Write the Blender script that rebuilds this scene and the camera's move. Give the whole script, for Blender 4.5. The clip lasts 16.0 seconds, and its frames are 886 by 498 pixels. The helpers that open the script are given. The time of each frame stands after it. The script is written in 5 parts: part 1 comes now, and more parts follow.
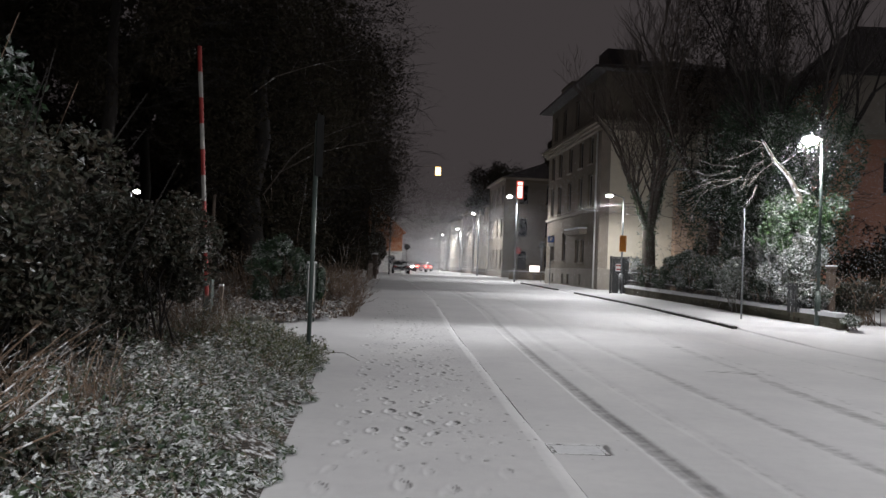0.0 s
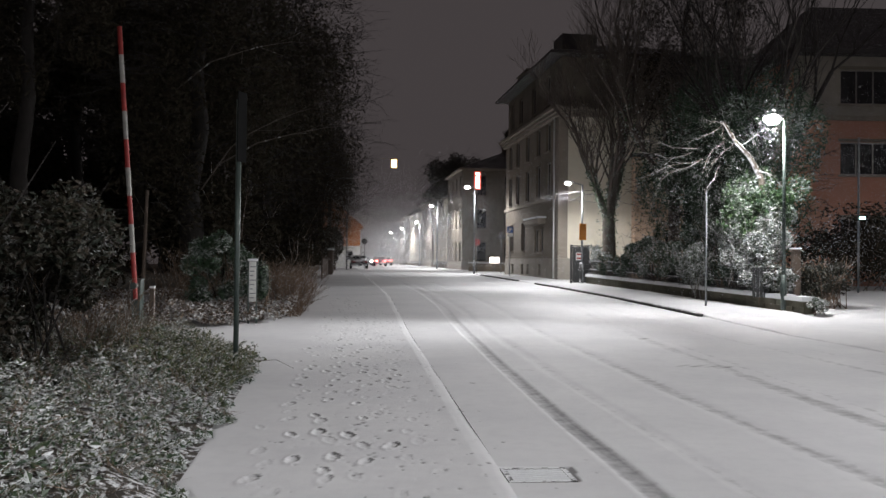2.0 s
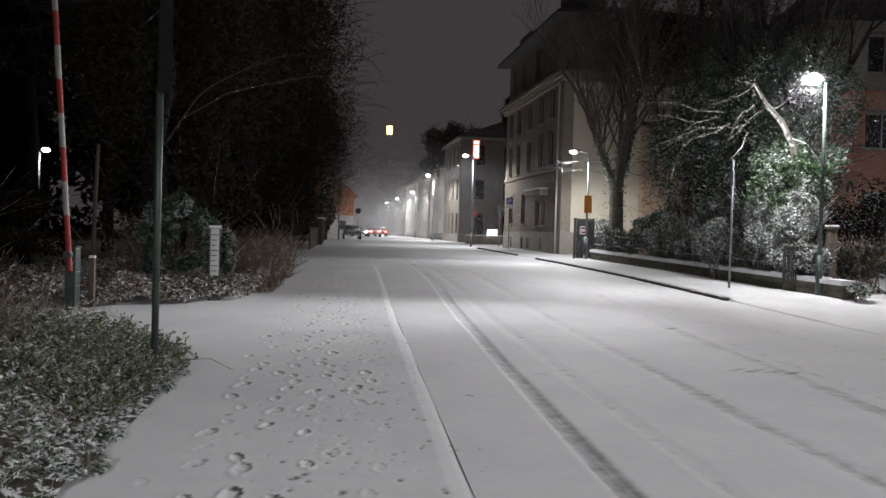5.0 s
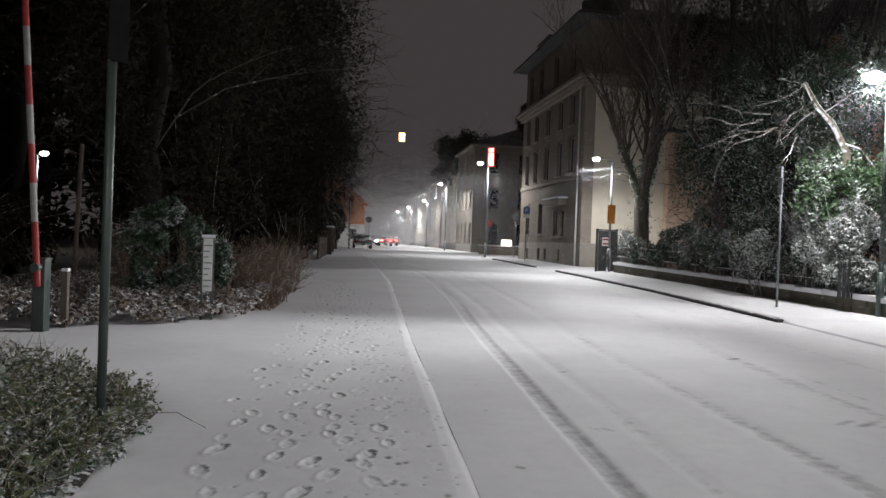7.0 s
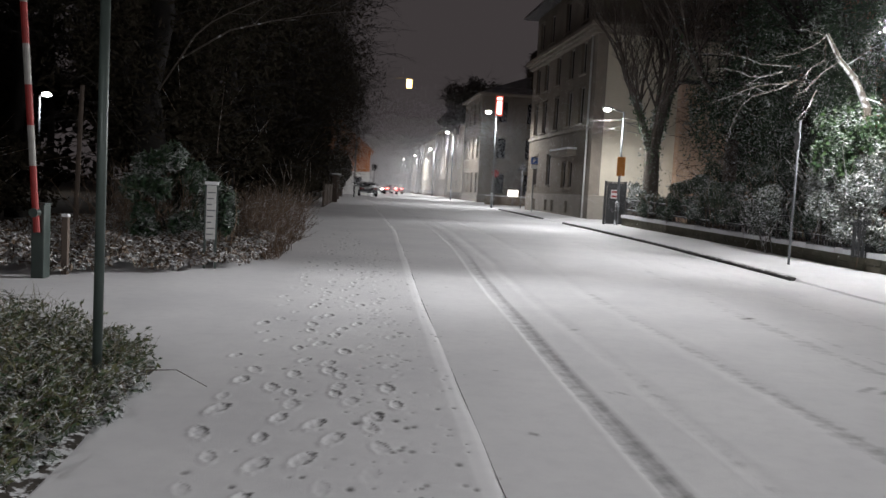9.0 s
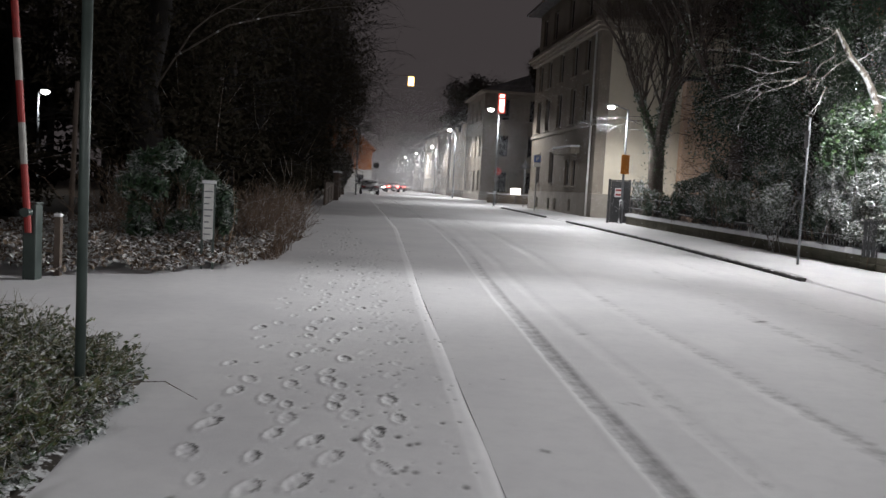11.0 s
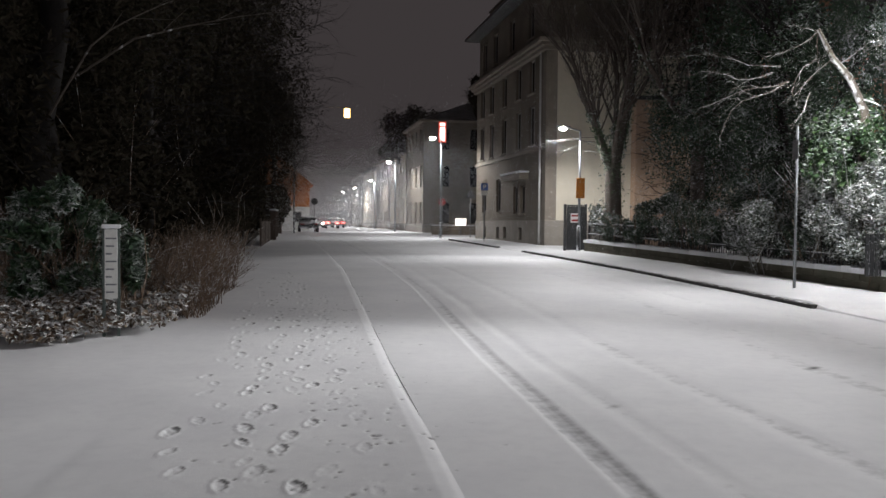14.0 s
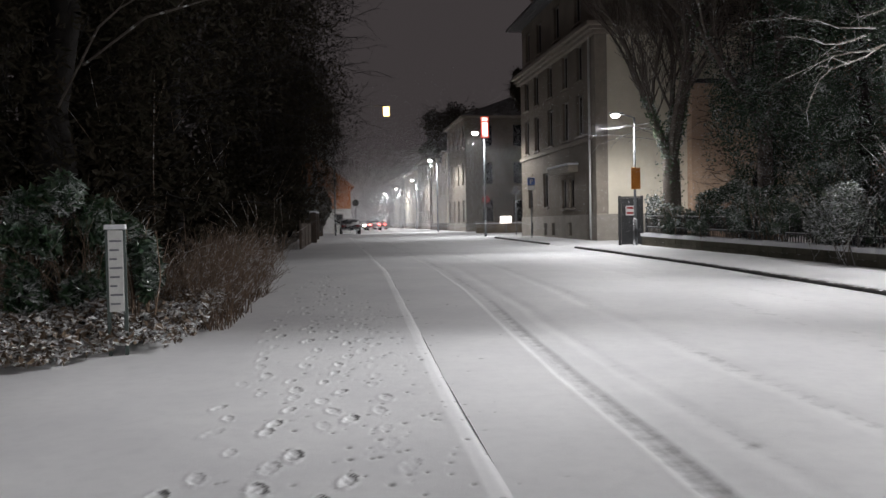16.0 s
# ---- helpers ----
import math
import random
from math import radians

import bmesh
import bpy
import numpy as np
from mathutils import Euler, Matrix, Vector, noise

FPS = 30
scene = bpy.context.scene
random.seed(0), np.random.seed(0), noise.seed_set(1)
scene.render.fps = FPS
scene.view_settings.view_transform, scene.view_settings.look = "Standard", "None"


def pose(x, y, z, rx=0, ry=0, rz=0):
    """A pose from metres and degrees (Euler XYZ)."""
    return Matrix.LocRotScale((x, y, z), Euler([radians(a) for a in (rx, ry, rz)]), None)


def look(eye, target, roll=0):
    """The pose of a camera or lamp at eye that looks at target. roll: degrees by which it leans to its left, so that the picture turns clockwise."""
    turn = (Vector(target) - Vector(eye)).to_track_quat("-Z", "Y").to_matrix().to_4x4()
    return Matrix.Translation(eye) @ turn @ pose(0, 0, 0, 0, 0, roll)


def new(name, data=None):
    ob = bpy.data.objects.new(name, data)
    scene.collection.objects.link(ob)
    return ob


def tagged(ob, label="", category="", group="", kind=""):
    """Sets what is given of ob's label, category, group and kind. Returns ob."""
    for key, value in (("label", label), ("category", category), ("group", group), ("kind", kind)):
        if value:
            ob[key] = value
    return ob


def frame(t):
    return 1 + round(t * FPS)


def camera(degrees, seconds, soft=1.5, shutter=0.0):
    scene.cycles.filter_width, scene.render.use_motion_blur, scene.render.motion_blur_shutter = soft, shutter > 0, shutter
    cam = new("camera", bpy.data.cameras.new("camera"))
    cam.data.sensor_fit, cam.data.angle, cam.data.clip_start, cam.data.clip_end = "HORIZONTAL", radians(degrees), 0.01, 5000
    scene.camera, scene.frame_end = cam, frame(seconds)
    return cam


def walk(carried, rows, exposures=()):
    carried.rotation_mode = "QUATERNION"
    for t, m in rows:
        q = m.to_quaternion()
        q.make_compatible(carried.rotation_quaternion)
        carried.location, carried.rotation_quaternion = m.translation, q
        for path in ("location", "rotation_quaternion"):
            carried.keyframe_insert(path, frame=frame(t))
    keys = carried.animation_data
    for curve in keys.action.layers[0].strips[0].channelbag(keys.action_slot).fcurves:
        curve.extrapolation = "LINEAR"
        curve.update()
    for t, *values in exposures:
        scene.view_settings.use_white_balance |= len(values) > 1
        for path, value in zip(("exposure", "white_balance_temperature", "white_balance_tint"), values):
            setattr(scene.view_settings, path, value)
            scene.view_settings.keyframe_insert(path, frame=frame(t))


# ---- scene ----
cam = camera(57.1, 16.0)
PATH = [
    (0, (0.24, 0.347, 1.621), (0.209, 2.346, 1.666), 2.2),
    (0.5, (0.228, 0.761, 1.657), (0.106, 2.757, 1.678), 1.8),
    (1, (0.339, 1.171, 1.658), (0.214, 3.167, 1.684), 1.1),
    (1.5, (0.447, 1.382, 1.654), (0.329, 3.378, 1.691), 0.8),
    (2, (0.479, 1.653, 1.621), (0.544, 3.651, 1.652), 0.6),
    (2.5, (0.5, 1.956, 1.62), (0.624, 3.952, 1.63), 0.2),
    (3, (0.6, 2.356, 1.623), (0.716, 4.353, 1.622), 0.7),
    (3.2, (0.64, 2.499, 1.611), (0.727, 4.497, 1.606), 0.8),
    (5.3, (0.62, 4.791, 1.615), (0.694, 6.79, 1.576), 1.9),
    (5.5, (0.605, 5.016, 1.639), (0.675, 7.014, 1.603), 2.1),
    (6, (0.55, 5.552, 1.633), (0.591, 7.552, 1.595), 2.2),
    (6.5, (0.512, 6.058, 1.643), (0.552, 8.058, 1.624), 2.1),
    (7, (0.458, 6.494, 1.66), (0.508, 8.493, 1.644), 2.1),
    (7.5, (0.399, 6.795, 1.69), (0.473, 8.794, 1.678), 1.4),
    (8, (0.398, 6.819, 1.713), (0.488, 8.817, 1.699), 1.4),
    (8.5, (0.403, 6.827, 1.708), (0.479, 8.825, 1.69), 2.8),
    (9, (0.4, 6.834, 1.702), (0.444, 8.828, 1.56), 3.1),
    (9.2, (0.42, 6.838, 1.695), (0.465, 8.831, 1.54), 3.3),
    (11.3, (0.371, 7.375, 1.72), (0.408, 9.37, 1.577), 3.0),
    (11.5, (0.358, 7.514, 1.706), (0.394, 9.508, 1.567), 2.8),
    (12, (0.241, 7.975, 1.69), (0.285, 9.97, 1.55), 2.6),
    (12.5, (0.183, 8.456, 1.678), (0.234, 10.45, 1.538), 2.5),
    (13, (0.149, 8.949, 1.705), (0.195, 10.947, 1.631), 1.4),
    (13.5, (0.085, 9.418, 1.69), (0.26, 11.409, 1.631), 0.9),
    (14, (0.083, 9.886, 1.698), (0.266, 11.876, 1.635), 0.5),
    (14.5, (0.074, 10.387, 1.663), (0.257, 12.378, 1.593), 0.5),
    (15, (0.14, 10.88, 1.664), (0.324, 12.87, 1.582), 1.8),
    (15.5, (0.132, 11.386, 1.624), (0.234, 13.383, 1.591), 1.8),
    (16, (0.031, 11.769, 1.578), (0.11, 13.767, 1.516), -1.1),
]
walk(cam, [(t, look(eye, target, roll)) for t, eye, target, roll in PATH],
     exposures=[(0.0, 0.22), (0.5, 0.26), (1.5, 0.46), (2.2, 0.4), (3.0, 0.24), (5.5, 0.2), (7.0, 0.2), (12.0, 0.18), (14.0, 0.08), (15.0, -0.1), (16.0, 0.16)])

# ---- world and lamps ----
LAMP_COLOUR = (0.975, 0.97, 0.98)
world = bpy.data.worlds.new("night_sky")
scene.world = world
world.use_nodes = True
wn = world.node_tree
wn.nodes["Background"].inputs[0].default_value = (0.041, 0.035, 0.036, 1)
wn.nodes["Background"].inputs[1].default_value = 1.0


def street_light(x, y, z, power, colour=LAMP_COLOUR, cone=165, soft=0.25, rx=0.0, ry=0.0):
    data = bpy.data.lights.new("lamp_light", "SPOT")
    data.energy, data.color = power, colour
    data.spot_size, data.spot_blend, data.shadow_soft_size = radians(cone), 0.45, soft
    ob = new("lamp_light", data)
    ob.matrix_world = pose(x, y, z, rx, ry, 0)
    return ob


def fill_throw(x, y, z, power, target, colour=LAMP_COLOUR, cone=75, soft=0.25):
    """An added spot at a road lantern's head, standing in for its optics, which brightens the target."""
    ob = street_light(x, y, z, power, colour, cone, soft)
    ob.data.spot_blend = 1.0
    ob.matrix_world = look((x, y, z), target)
    return ob


# ---- the lie of the land ----


def ground_z(y):
    return 0.95 * (1 - math.exp(-max(y - 20.0, 0.0) / 40.0))


def road_left(y):
    """The left kerb line of the road."""
    if y < 34:
        return 0.93 - 0.067 * (y - 11.3)
    return -0.59 - 0.1 * (y - 34)


ROAD_W = 8.72


def kerb_up(y):
    """How far the right kerb stands up: 1 full, 0 flush."""
    def ramp(a, b):
        return min(max((y - a) / (b - a), 0.0), 1.0)
    return max(ramp(24.6, 25.2) * (1 - ramp(45.3, 46.2)), ramp(49.4, 50.2) * (1 - ramp(62.0, 63.0)))


# ---- materials ----


def nodes_of(name):
    m = bpy.data.materials.new(name)
    m.use_nodes = True
    nt = m.node_tree
    return m, nt, nt.nodes["Principled BSDF"]


def add(nt, kind, **kw):
    n = nt.nodes.new(kind)
    for k, v in kw.items():
        n.inputs[k].default_value = v
    return n


def ramp_node(nt, fac, a, b, lo=0.0, hi=1.0):
    r = nt.nodes.new("ShaderNodeMapRange")
    r.inputs[1].default_value, r.inputs[2].default_value = a, b
    r.inputs[3].default_value, r.inputs[4].default_value = lo, hi
    nt.links.new(fac, r.inputs[0])
    return r.outputs[0]


def mix(nt, fac, a, b):
    m = nt.nodes.new("ShaderNodeMix")
    m.data_type = "RGBA"
    for sock, v in ((m.inputs[0], fac), (m.inputs[6], a), (m.inputs[7], b)):
        if isinstance(v, (tuple, list)):
            sock.default_value = (*v, 1) if len(v) == 3 else v
        elif isinstance(v, float):
            sock.default_value = v
        else:
            nt.links.new(v, sock)
    return m.outputs[2]


def noise_of(nt, scale, detail=4.0, rough=0.6):
    co = nt.nodes.new("ShaderNodeNewGeometry")
    n = add(nt, "ShaderNodeTexNoise", Scale=scale, Detail=detail, Roughness=rough)
    nt.links.new(co.outputs["Position"], n.inputs["Vector"])
    return n.outputs["Fac"]


def surface(name, a, b, rough=0.8, scale=3.0, fine=40.0, bump=0.15, metal=0.0, island=0.0, snow=0.0, snow_scale=14.0, depth=0.01, sheen=None):
    """Two colours mixed at two scales, fine relief, and, if asked, snow lying on what faces up."""
    m, nt, bsdf = nodes_of(name)
    coarse, grain = noise_of(nt, scale), noise_of(nt, fine, 6.0, 0.7)
    col = mix(nt, ramp_node(nt, coarse, 0.3, 0.7), a, b)
    dark = tuple(0.6 * v for v in a)
    col = mix(nt, ramp_node(nt, grain, 0.45, 0.75, 0.0, 0.55), col, dark)
    geo = nt.nodes.new("ShaderNodeNewGeometry")
    if island:
        isl = nt.nodes.new("ShaderNodeHueSaturation")
        nt.links.new(col, isl.inputs["Color"])
        nt.links.new(ramp_node(nt, geo.outputs["Random Per Island"], 0, 1, 1 - island, 1 + island), isl.inputs["Value"])
        col = isl.outputs["Color"]
    bsdf.inputs["Roughness"].default_value, bsdf.inputs["Metallic"].default_value = rough, metal
    if snow:
        sep = nt.nodes.new("ShaderNodeSeparateXYZ")
        nt.links.new(geo.outputs["Normal"], sep.inputs[0])
        up = nt.nodes.new("ShaderNodeMath")
        up.operation = "ABSOLUTE"
        nt.links.new(sep.outputs["Z"], up.inputs[0])
        patch = noise_of(nt, snow_scale, 3.0)
        prod = nt.nodes.new("ShaderNodeMath")
        prod.operation = "MULTIPLY"
        nt.links.new(ramp_node(nt, up.outputs[0], 0.25, 0.6), prod.inputs[0])
        nt.links.new(ramp_node(nt, patch, 0.62 - 0.3 * snow, 0.72 - 0.3 * snow), prod.inputs[1])
        col = mix(nt, prod.outputs[0], col, (0.82, 0.83, 0.85))
    nt.links.new(col, bsdf.inputs["Base Color"])
    if bump:
        bn = add(nt, "ShaderNodeBump", Strength=bump, Distance=depth)
        nt.links.new(grain, bn.inputs["Height"])
        nt.links.new(bn.outputs[0], bsdf.inputs["Normal"])
    return m


def leafy(name, a, b, snow=0.35, rough=0.6, patch_scale=1.1, speck=0.36):
    """Leaves of uneven colour; a share of them, in patches, carries snow."""
    m, nt, bsdf = nodes_of(name)
    geo = nt.nodes.new("ShaderNodeNewGeometry")
    rnd = geo.outputs["Random Per Island"]
    col = mix(nt, rnd, a, b)
    sep = nt.nodes.new("ShaderNodeSeparateXYZ")
    nt.links.new(geo.outputs["Normal"], sep.inputs[0])
    up = nt.nodes.new("ShaderNodeMath")
    up.operation = "ABSOLUTE"
    nt.links.new(sep.outputs["Z"], up.inputs[0])
    s = nt.nodes.new("ShaderNodeMath")
    s.operation = "MULTIPLY"
    nt.links.new(ramp_node(nt, noise_of(nt, patch_scale, 3.0), 0.60 - 0.5 * snow, 0.75 - 0.5 * snow), s.inputs[0])
    nt.links.new(ramp_node(nt, up.outputs[0], 0.35, 0.75), s.inputs[1])
    s2 = nt.nodes.new("ShaderNodeMath")
    s2.operation = "MULTIPLY"
    nt.links.new(s.outputs[0], s2.inputs[0])
    nt.links.new(ramp_node(nt, noise_of(nt, 38.0, 3.0), speck, speck + 0.16), s2.inputs[1])
    col = mix(nt, s2.outputs[0], col, (0.8, 0.82, 0.84))
    nt.links.new(col, bsdf.inputs["Base Color"])
    bsdf.inputs["Roughness"].default_value = rough
    bsdf.inputs["Specular IOR Level"].default_value = 0.5 if rough < 0.7 else 0.1
    return m


def glowing(name, colour, strength):
    m, nt, bsdf = nodes_of(name)
    bsdf.inputs["Base Color"].default_value = (*colour, 1)
    bsdf.inputs["Emission Color"].default_value = (*colour, 1)
    bsdf.inputs["Emission Strength"].default_value = strength
    return m


def snow_ground(name):
    """Thin snow on asphalt: the attribute 'bare' darkens it where feet and tyres have pressed it away, and as painted
    shade in the footprints.
    """
    m, nt, bsdf = nodes_of(name)
    at = nt.nodes.new("ShaderNodeAttribute")
    at.attribute_name = "bare"
    big, mid, fine = noise_of(nt, 0.55, 4.0), noise_of(nt, 6.0, 5.0), noise_of(nt, 90.0, 4.0)
    white = mix(nt, ramp_node(nt, big, 0.3, 0.7), (0.80, 0.80, 0.81), (0.70, 0.70, 0.72))
    white = mix(nt, ramp_node(nt, mid, 0.45, 0.8, 0.0, 0.35), white, (0.60, 0.60, 0.62))
    white = mix(nt, ramp_node(nt, at.outputs["Fac"], 0.0, -0.5), white, (0.92, 0.92, 0.93))
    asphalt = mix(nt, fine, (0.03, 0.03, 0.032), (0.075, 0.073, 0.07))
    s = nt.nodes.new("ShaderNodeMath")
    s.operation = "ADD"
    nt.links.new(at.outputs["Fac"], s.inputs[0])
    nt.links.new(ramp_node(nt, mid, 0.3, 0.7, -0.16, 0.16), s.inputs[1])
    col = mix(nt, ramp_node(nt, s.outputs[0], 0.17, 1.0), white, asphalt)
    nt.links.new(col, bsdf.inputs["Base Color"])
    bsdf.inputs["Roughness"].default_value = 0.75
    bn = add(nt, "ShaderNodeBump", Strength=0.35, Distance=0.012)
    nt.links.new(mix(nt, 0.35, mid, fine), bn.inputs["Height"])
    nt.links.new(bn.outputs[0], bsdf.inputs["Normal"])
    return m


M_SNOW = snow_ground("snow_on_asphalt")
M_SNOWCAP = surface("snow_cap", (0.80, 0.81, 0.83), (0.72, 0.73, 0.76), 0.8, 4.0, 50.0, 0.3)
M_KERB = surface("kerb_stone", (0.045, 0.045, 0.045), (0.09, 0.088, 0.085), 0.85, 2.0, 60.0, 0.4, snow=0.35, snow_scale=5.0)
M_WALL = surface("mossy_wall", (0.065, 0.066, 0.045), (0.13, 0.115, 0.085), 0.9, 1.6, 25.0, 0.6, snow=0.12, snow_scale=5.0, depth=0.02)
M_GRATE = surface("snow_dusted_iron", (0.05, 0.05, 0.05), (0.09, 0.09, 0.09), 0.7, 8.0, 60.0, 0.2, snow=0.72, snow_scale=16.0)
M_STEEL = surface("galvanised_steel", (0.20, 0.21, 0.22), (0.15, 0.16, 0.17), 0.55, 6.0, 80.0, 0.05, metal=0.4)
M_DARKSTEEL = surface("dark_steel", (0.035, 0.037, 0.04), (0.06, 0.06, 0.06), 0.5, 6.0, 80.0, 0.05, metal=0.3, snow=0.5, snow_scale=9.0)
M_GREENSTEEL = surface("green_painted_steel", (0.058, 0.078, 0.070), (0.038, 0.052, 0.048), 0.45, 4.0, 70.0, 0.05, metal=0.2)
M_PLATE = surface("sign_back", (0.05, 0.05, 0.05), (0.08, 0.08, 0.08), 0.5, 5.0, 60.0, 0.05, metal=0.2)
M_RED = surface("red_paint", (0.30, 0.022, 0.02), (0.20, 0.018, 0.016), 0.5, 5.0, 60.0, 0.05)
M_WHITE = surface("white_paint", (0.72, 0.72, 0.70), (0.55, 0.55, 0.53), 0.5, 5.0, 60.0, 0.05)
M_DULLWHITE = surface("dull_white_paint", (0.42, 0.42, 0.40), (0.30, 0.30, 0.29), 0.6, 5.0, 60.0, 0.05)
# boom paints dimmed: the weak light on the boom is in their colour
M_BOOMRED = surface("dimmed_red_paint", (0.28, 0.014, 0.011), (0.19, 0.011, 0.009), 0.6, 5.0, 60.0, 0.05)
M_BOOMWHITE = surface("dimmed_white_paint", (0.30, 0.29, 0.27), (0.20, 0.195, 0.185), 0.7, 5.0, 60.0, 0.05)
M_ORANGE = surface("orange_panel", (0.55, 0.20, 0.02), (0.45, 0.15, 0.015), 0.5, 3.0, 60.0, 0.05)
M_BLUE = surface("blue_panel", (0.03, 0.09, 0.32), (0.02, 0.07, 0.25), 0.4, 5.0, 60.0, 0.03)
M_BLACK = surface("flat_black", (0.006, 0.006, 0.006), (0.01, 0.01, 0.01), 0.9, 5.0, 60.0, 0.0)
M_BLACK.node_tree.nodes["Principled BSDF"].inputs["Specular IOR Level"].default_value = 0.04
M_GREYPRINT = surface("grey_print", (0.12, 0.13, 0.15), (0.18, 0.18, 0.2), 0.6, 5.0, 60.0, 0.0)
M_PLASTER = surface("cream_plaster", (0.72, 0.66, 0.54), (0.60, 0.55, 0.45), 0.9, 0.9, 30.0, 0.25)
# grey houses, and the cream house's unlit front with shade in its colour
M_PLASTER2 = surface("grey_and_shaded_plaster", (0.20, 0.170, 0.135), (0.14, 0.118, 0.094), 0.9, 0.7, 30.0, 0.25)
M_PLINTH = surface("stone_plinth", (0.32, 0.29, 0.25), (0.22, 0.20, 0.18), 0.9, 1.2, 22.0, 0.4)
M_SALMON = surface("salmon_plaster", (0.46, 0.21, 0.14), (0.38, 0.17, 0.11), 0.9, 0.8, 30.0, 0.25)
M_ORANGEWALL = surface("orange_plaster", (0.42, 0.15, 0.035), (0.34, 0.11, 0.025), 0.9, 0.8, 30.0, 0.2)
M_ROOF = surface("roof_slate", (0.035, 0.033, 0.035), (0.06, 0.055, 0.055), 0.8, 1.5, 18.0, 0.5, snow=0.1)
M_TRIM = surface("stone_trim", (0.27, 0.235, 0.195), (0.20, 0.175, 0.145), 0.85, 2.0, 30.0, 0.3)
M_BARK = surface("bark", (0.075, 0.06, 0.05), (0.12, 0.10, 0.085), 0.95, 3.0, 18.0, 0.8, snow=0.12, snow_scale=4.0, depth=0.03)
M_SNOWBARK = surface("snowy_bark", (0.10, 0.085, 0.07), (0.15, 0.13, 0.11), 0.9, 3.0, 18.0, 0.6, snow=0.75, snow_scale=6.0)
# bark far darker than M_BARK: shade on the trunks put into its colour
M_DARKBARK = surface("shaded_bark", (0.012, 0.010, 0.009), (0.022, 0.018, 0.016), 0.95, 3.0, 18.0, 0.8, depth=0.03)
M_WARMPLASTER = surface("warm_plaster", (0.50, 0.36, 0.26), (0.42, 0.29, 0.21), 0.9, 0.8, 30.0, 0.25)
M_TWIG = surface("brown_twigs", (0.14, 0.095, 0.068), (0.21, 0.15, 0.105), 0.9, 3.0, 18.0, 0.0, island=0.4, snow=0.32, snow_scale=7.0)
M_WOOD = surface("weathered_wood", (0.12, 0.09, 0.07), (0.08, 0.06, 0.05), 0.85, 2.0, 25.0, 0.4, snow=0.2)
M_IVY = leafy("ivy_leaf", (0.015, 0.042, 0.016), (0.05, 0.10, 0.03), 0.34)
# tree and hedge leaves kept near black, night shade put into their colour
M_DARKLEAF = leafy("shaded_leaf", (0.024, 0.022, 0.015), (0.044, 0.036, 0.026), -0.2, rough=0.95)
M_GARDENLEAF = leafy("garden_dark_leaf", (0.034, 0.062, 0.040), (0.07, 0.10, 0.065), 0.20, rough=0.85)
M_COVER = leafy("ground_cover_leaf", (0.02, 0.05, 0.022), (0.06, 0.075, 0.035), 0.60, patch_scale=4.0, speck=0.33)
M_GRASS = leafy("dry_grass", (0.10, 0.11, 0.045), (0.20, 0.17, 0.09), 0.45, patch_scale=3.0)
M_RHODO = leafy("evergreen_leaf", (0.012, 0.032, 0.017), (0.032, 0.062, 0.028), 0.26, rough=0.4, patch_scale=2.0)
M_RHODOSNOW = leafy("snow_edged_evergreen_leaf", (0.012, 0.036, 0.018), (0.036, 0.068, 0.030), 0.34, rough=0.4, patch_scale=2.4)
M_SPRIG = leafy("sprig_leaf", (0.022, 0.05, 0.018), (0.11, 0.115, 0.045), 0.43, patch_scale=5.0, speck=0.40)
M_SHRUB = leafy("shrub_leaf", (0.010, 0.018, 0.009), (0.040, 0.028, 0.017), 0.13, patch_scale=2.6, speck=0.45)
M_LITTER = leafy("leaf_litter", (0.085, 0.055, 0.035), (0.125, 0.085, 0.052), 0.8, patch_scale=3.0)
M_SNOWBUSH = leafy("snowy_bush_leaf", (0.04, 0.06, 0.04), (0.08, 0.09, 0.06), 0.54, patch_scale=3.0, speck=0.28)
M_SOIL = surface("snowy_soil", (0.035, 0.03, 0.025), (0.07, 0.058, 0.045), 0.95, 2.0, 20.0, 0.6, snow=0.42, snow_scale=13.0)
M_PARKFLOOR = surface("dark_park_floor", (0.03, 0.024, 0.018), (0.055, 0.042, 0.03), 0.95, 1.5, 16.0, 0.6, depth=0.03)
M_GLASS = surface("dark_window_glass", (0.012, 0.013, 0.015), (0.02, 0.02, 0.022), 0.12, 1.0, 5.0, 0.0)
M_FRAME = surface("window_frame", (0.28, 0.26, 0.24), (0.22, 0.2, 0.19), 0.6, 4.0, 40.0, 0.0)
M_CARPAINT = surface("dark_car_paint", (0.03, 0.03, 0.035), (0.04, 0.04, 0.045), 0.3, 4.0, 40.0, 0.0, snow=0.5, snow_scale=2.0)
M_TYRE = surface("tyre_rubber", (0.02, 0.02, 0.02), (0.03, 0.03, 0.03), 0.8, 4.0, 40.0, 0.0)
E_LED = glowing("led_panel", (1.0, 0.97, 0.92), 30.0)
E_NEARLED = glowing("near_led_panel", (1.0, 0.98, 0.95), 320.0)
E_YELLOW = glowing("yellow_lantern", (1.0, 0.62, 0.20), 6.0)
E_SIGN = glowing("lit_white_sign", (1.0, 0.90, 0.84), 2.2)
E_SIGNRED = glowing("lit_red_sign", (1.0, 0.10, 0.06), 0.5)
E_TAIL = glowing("tail_light", (1.0, 0.06, 0.05), 26.0)
E_HEAD = glowing("head_light", (1.0, 0.95, 0.88), 90.0)
E_TEAL = glowing("teal_light", (0.55, 1.0, 0.92), 5.0)

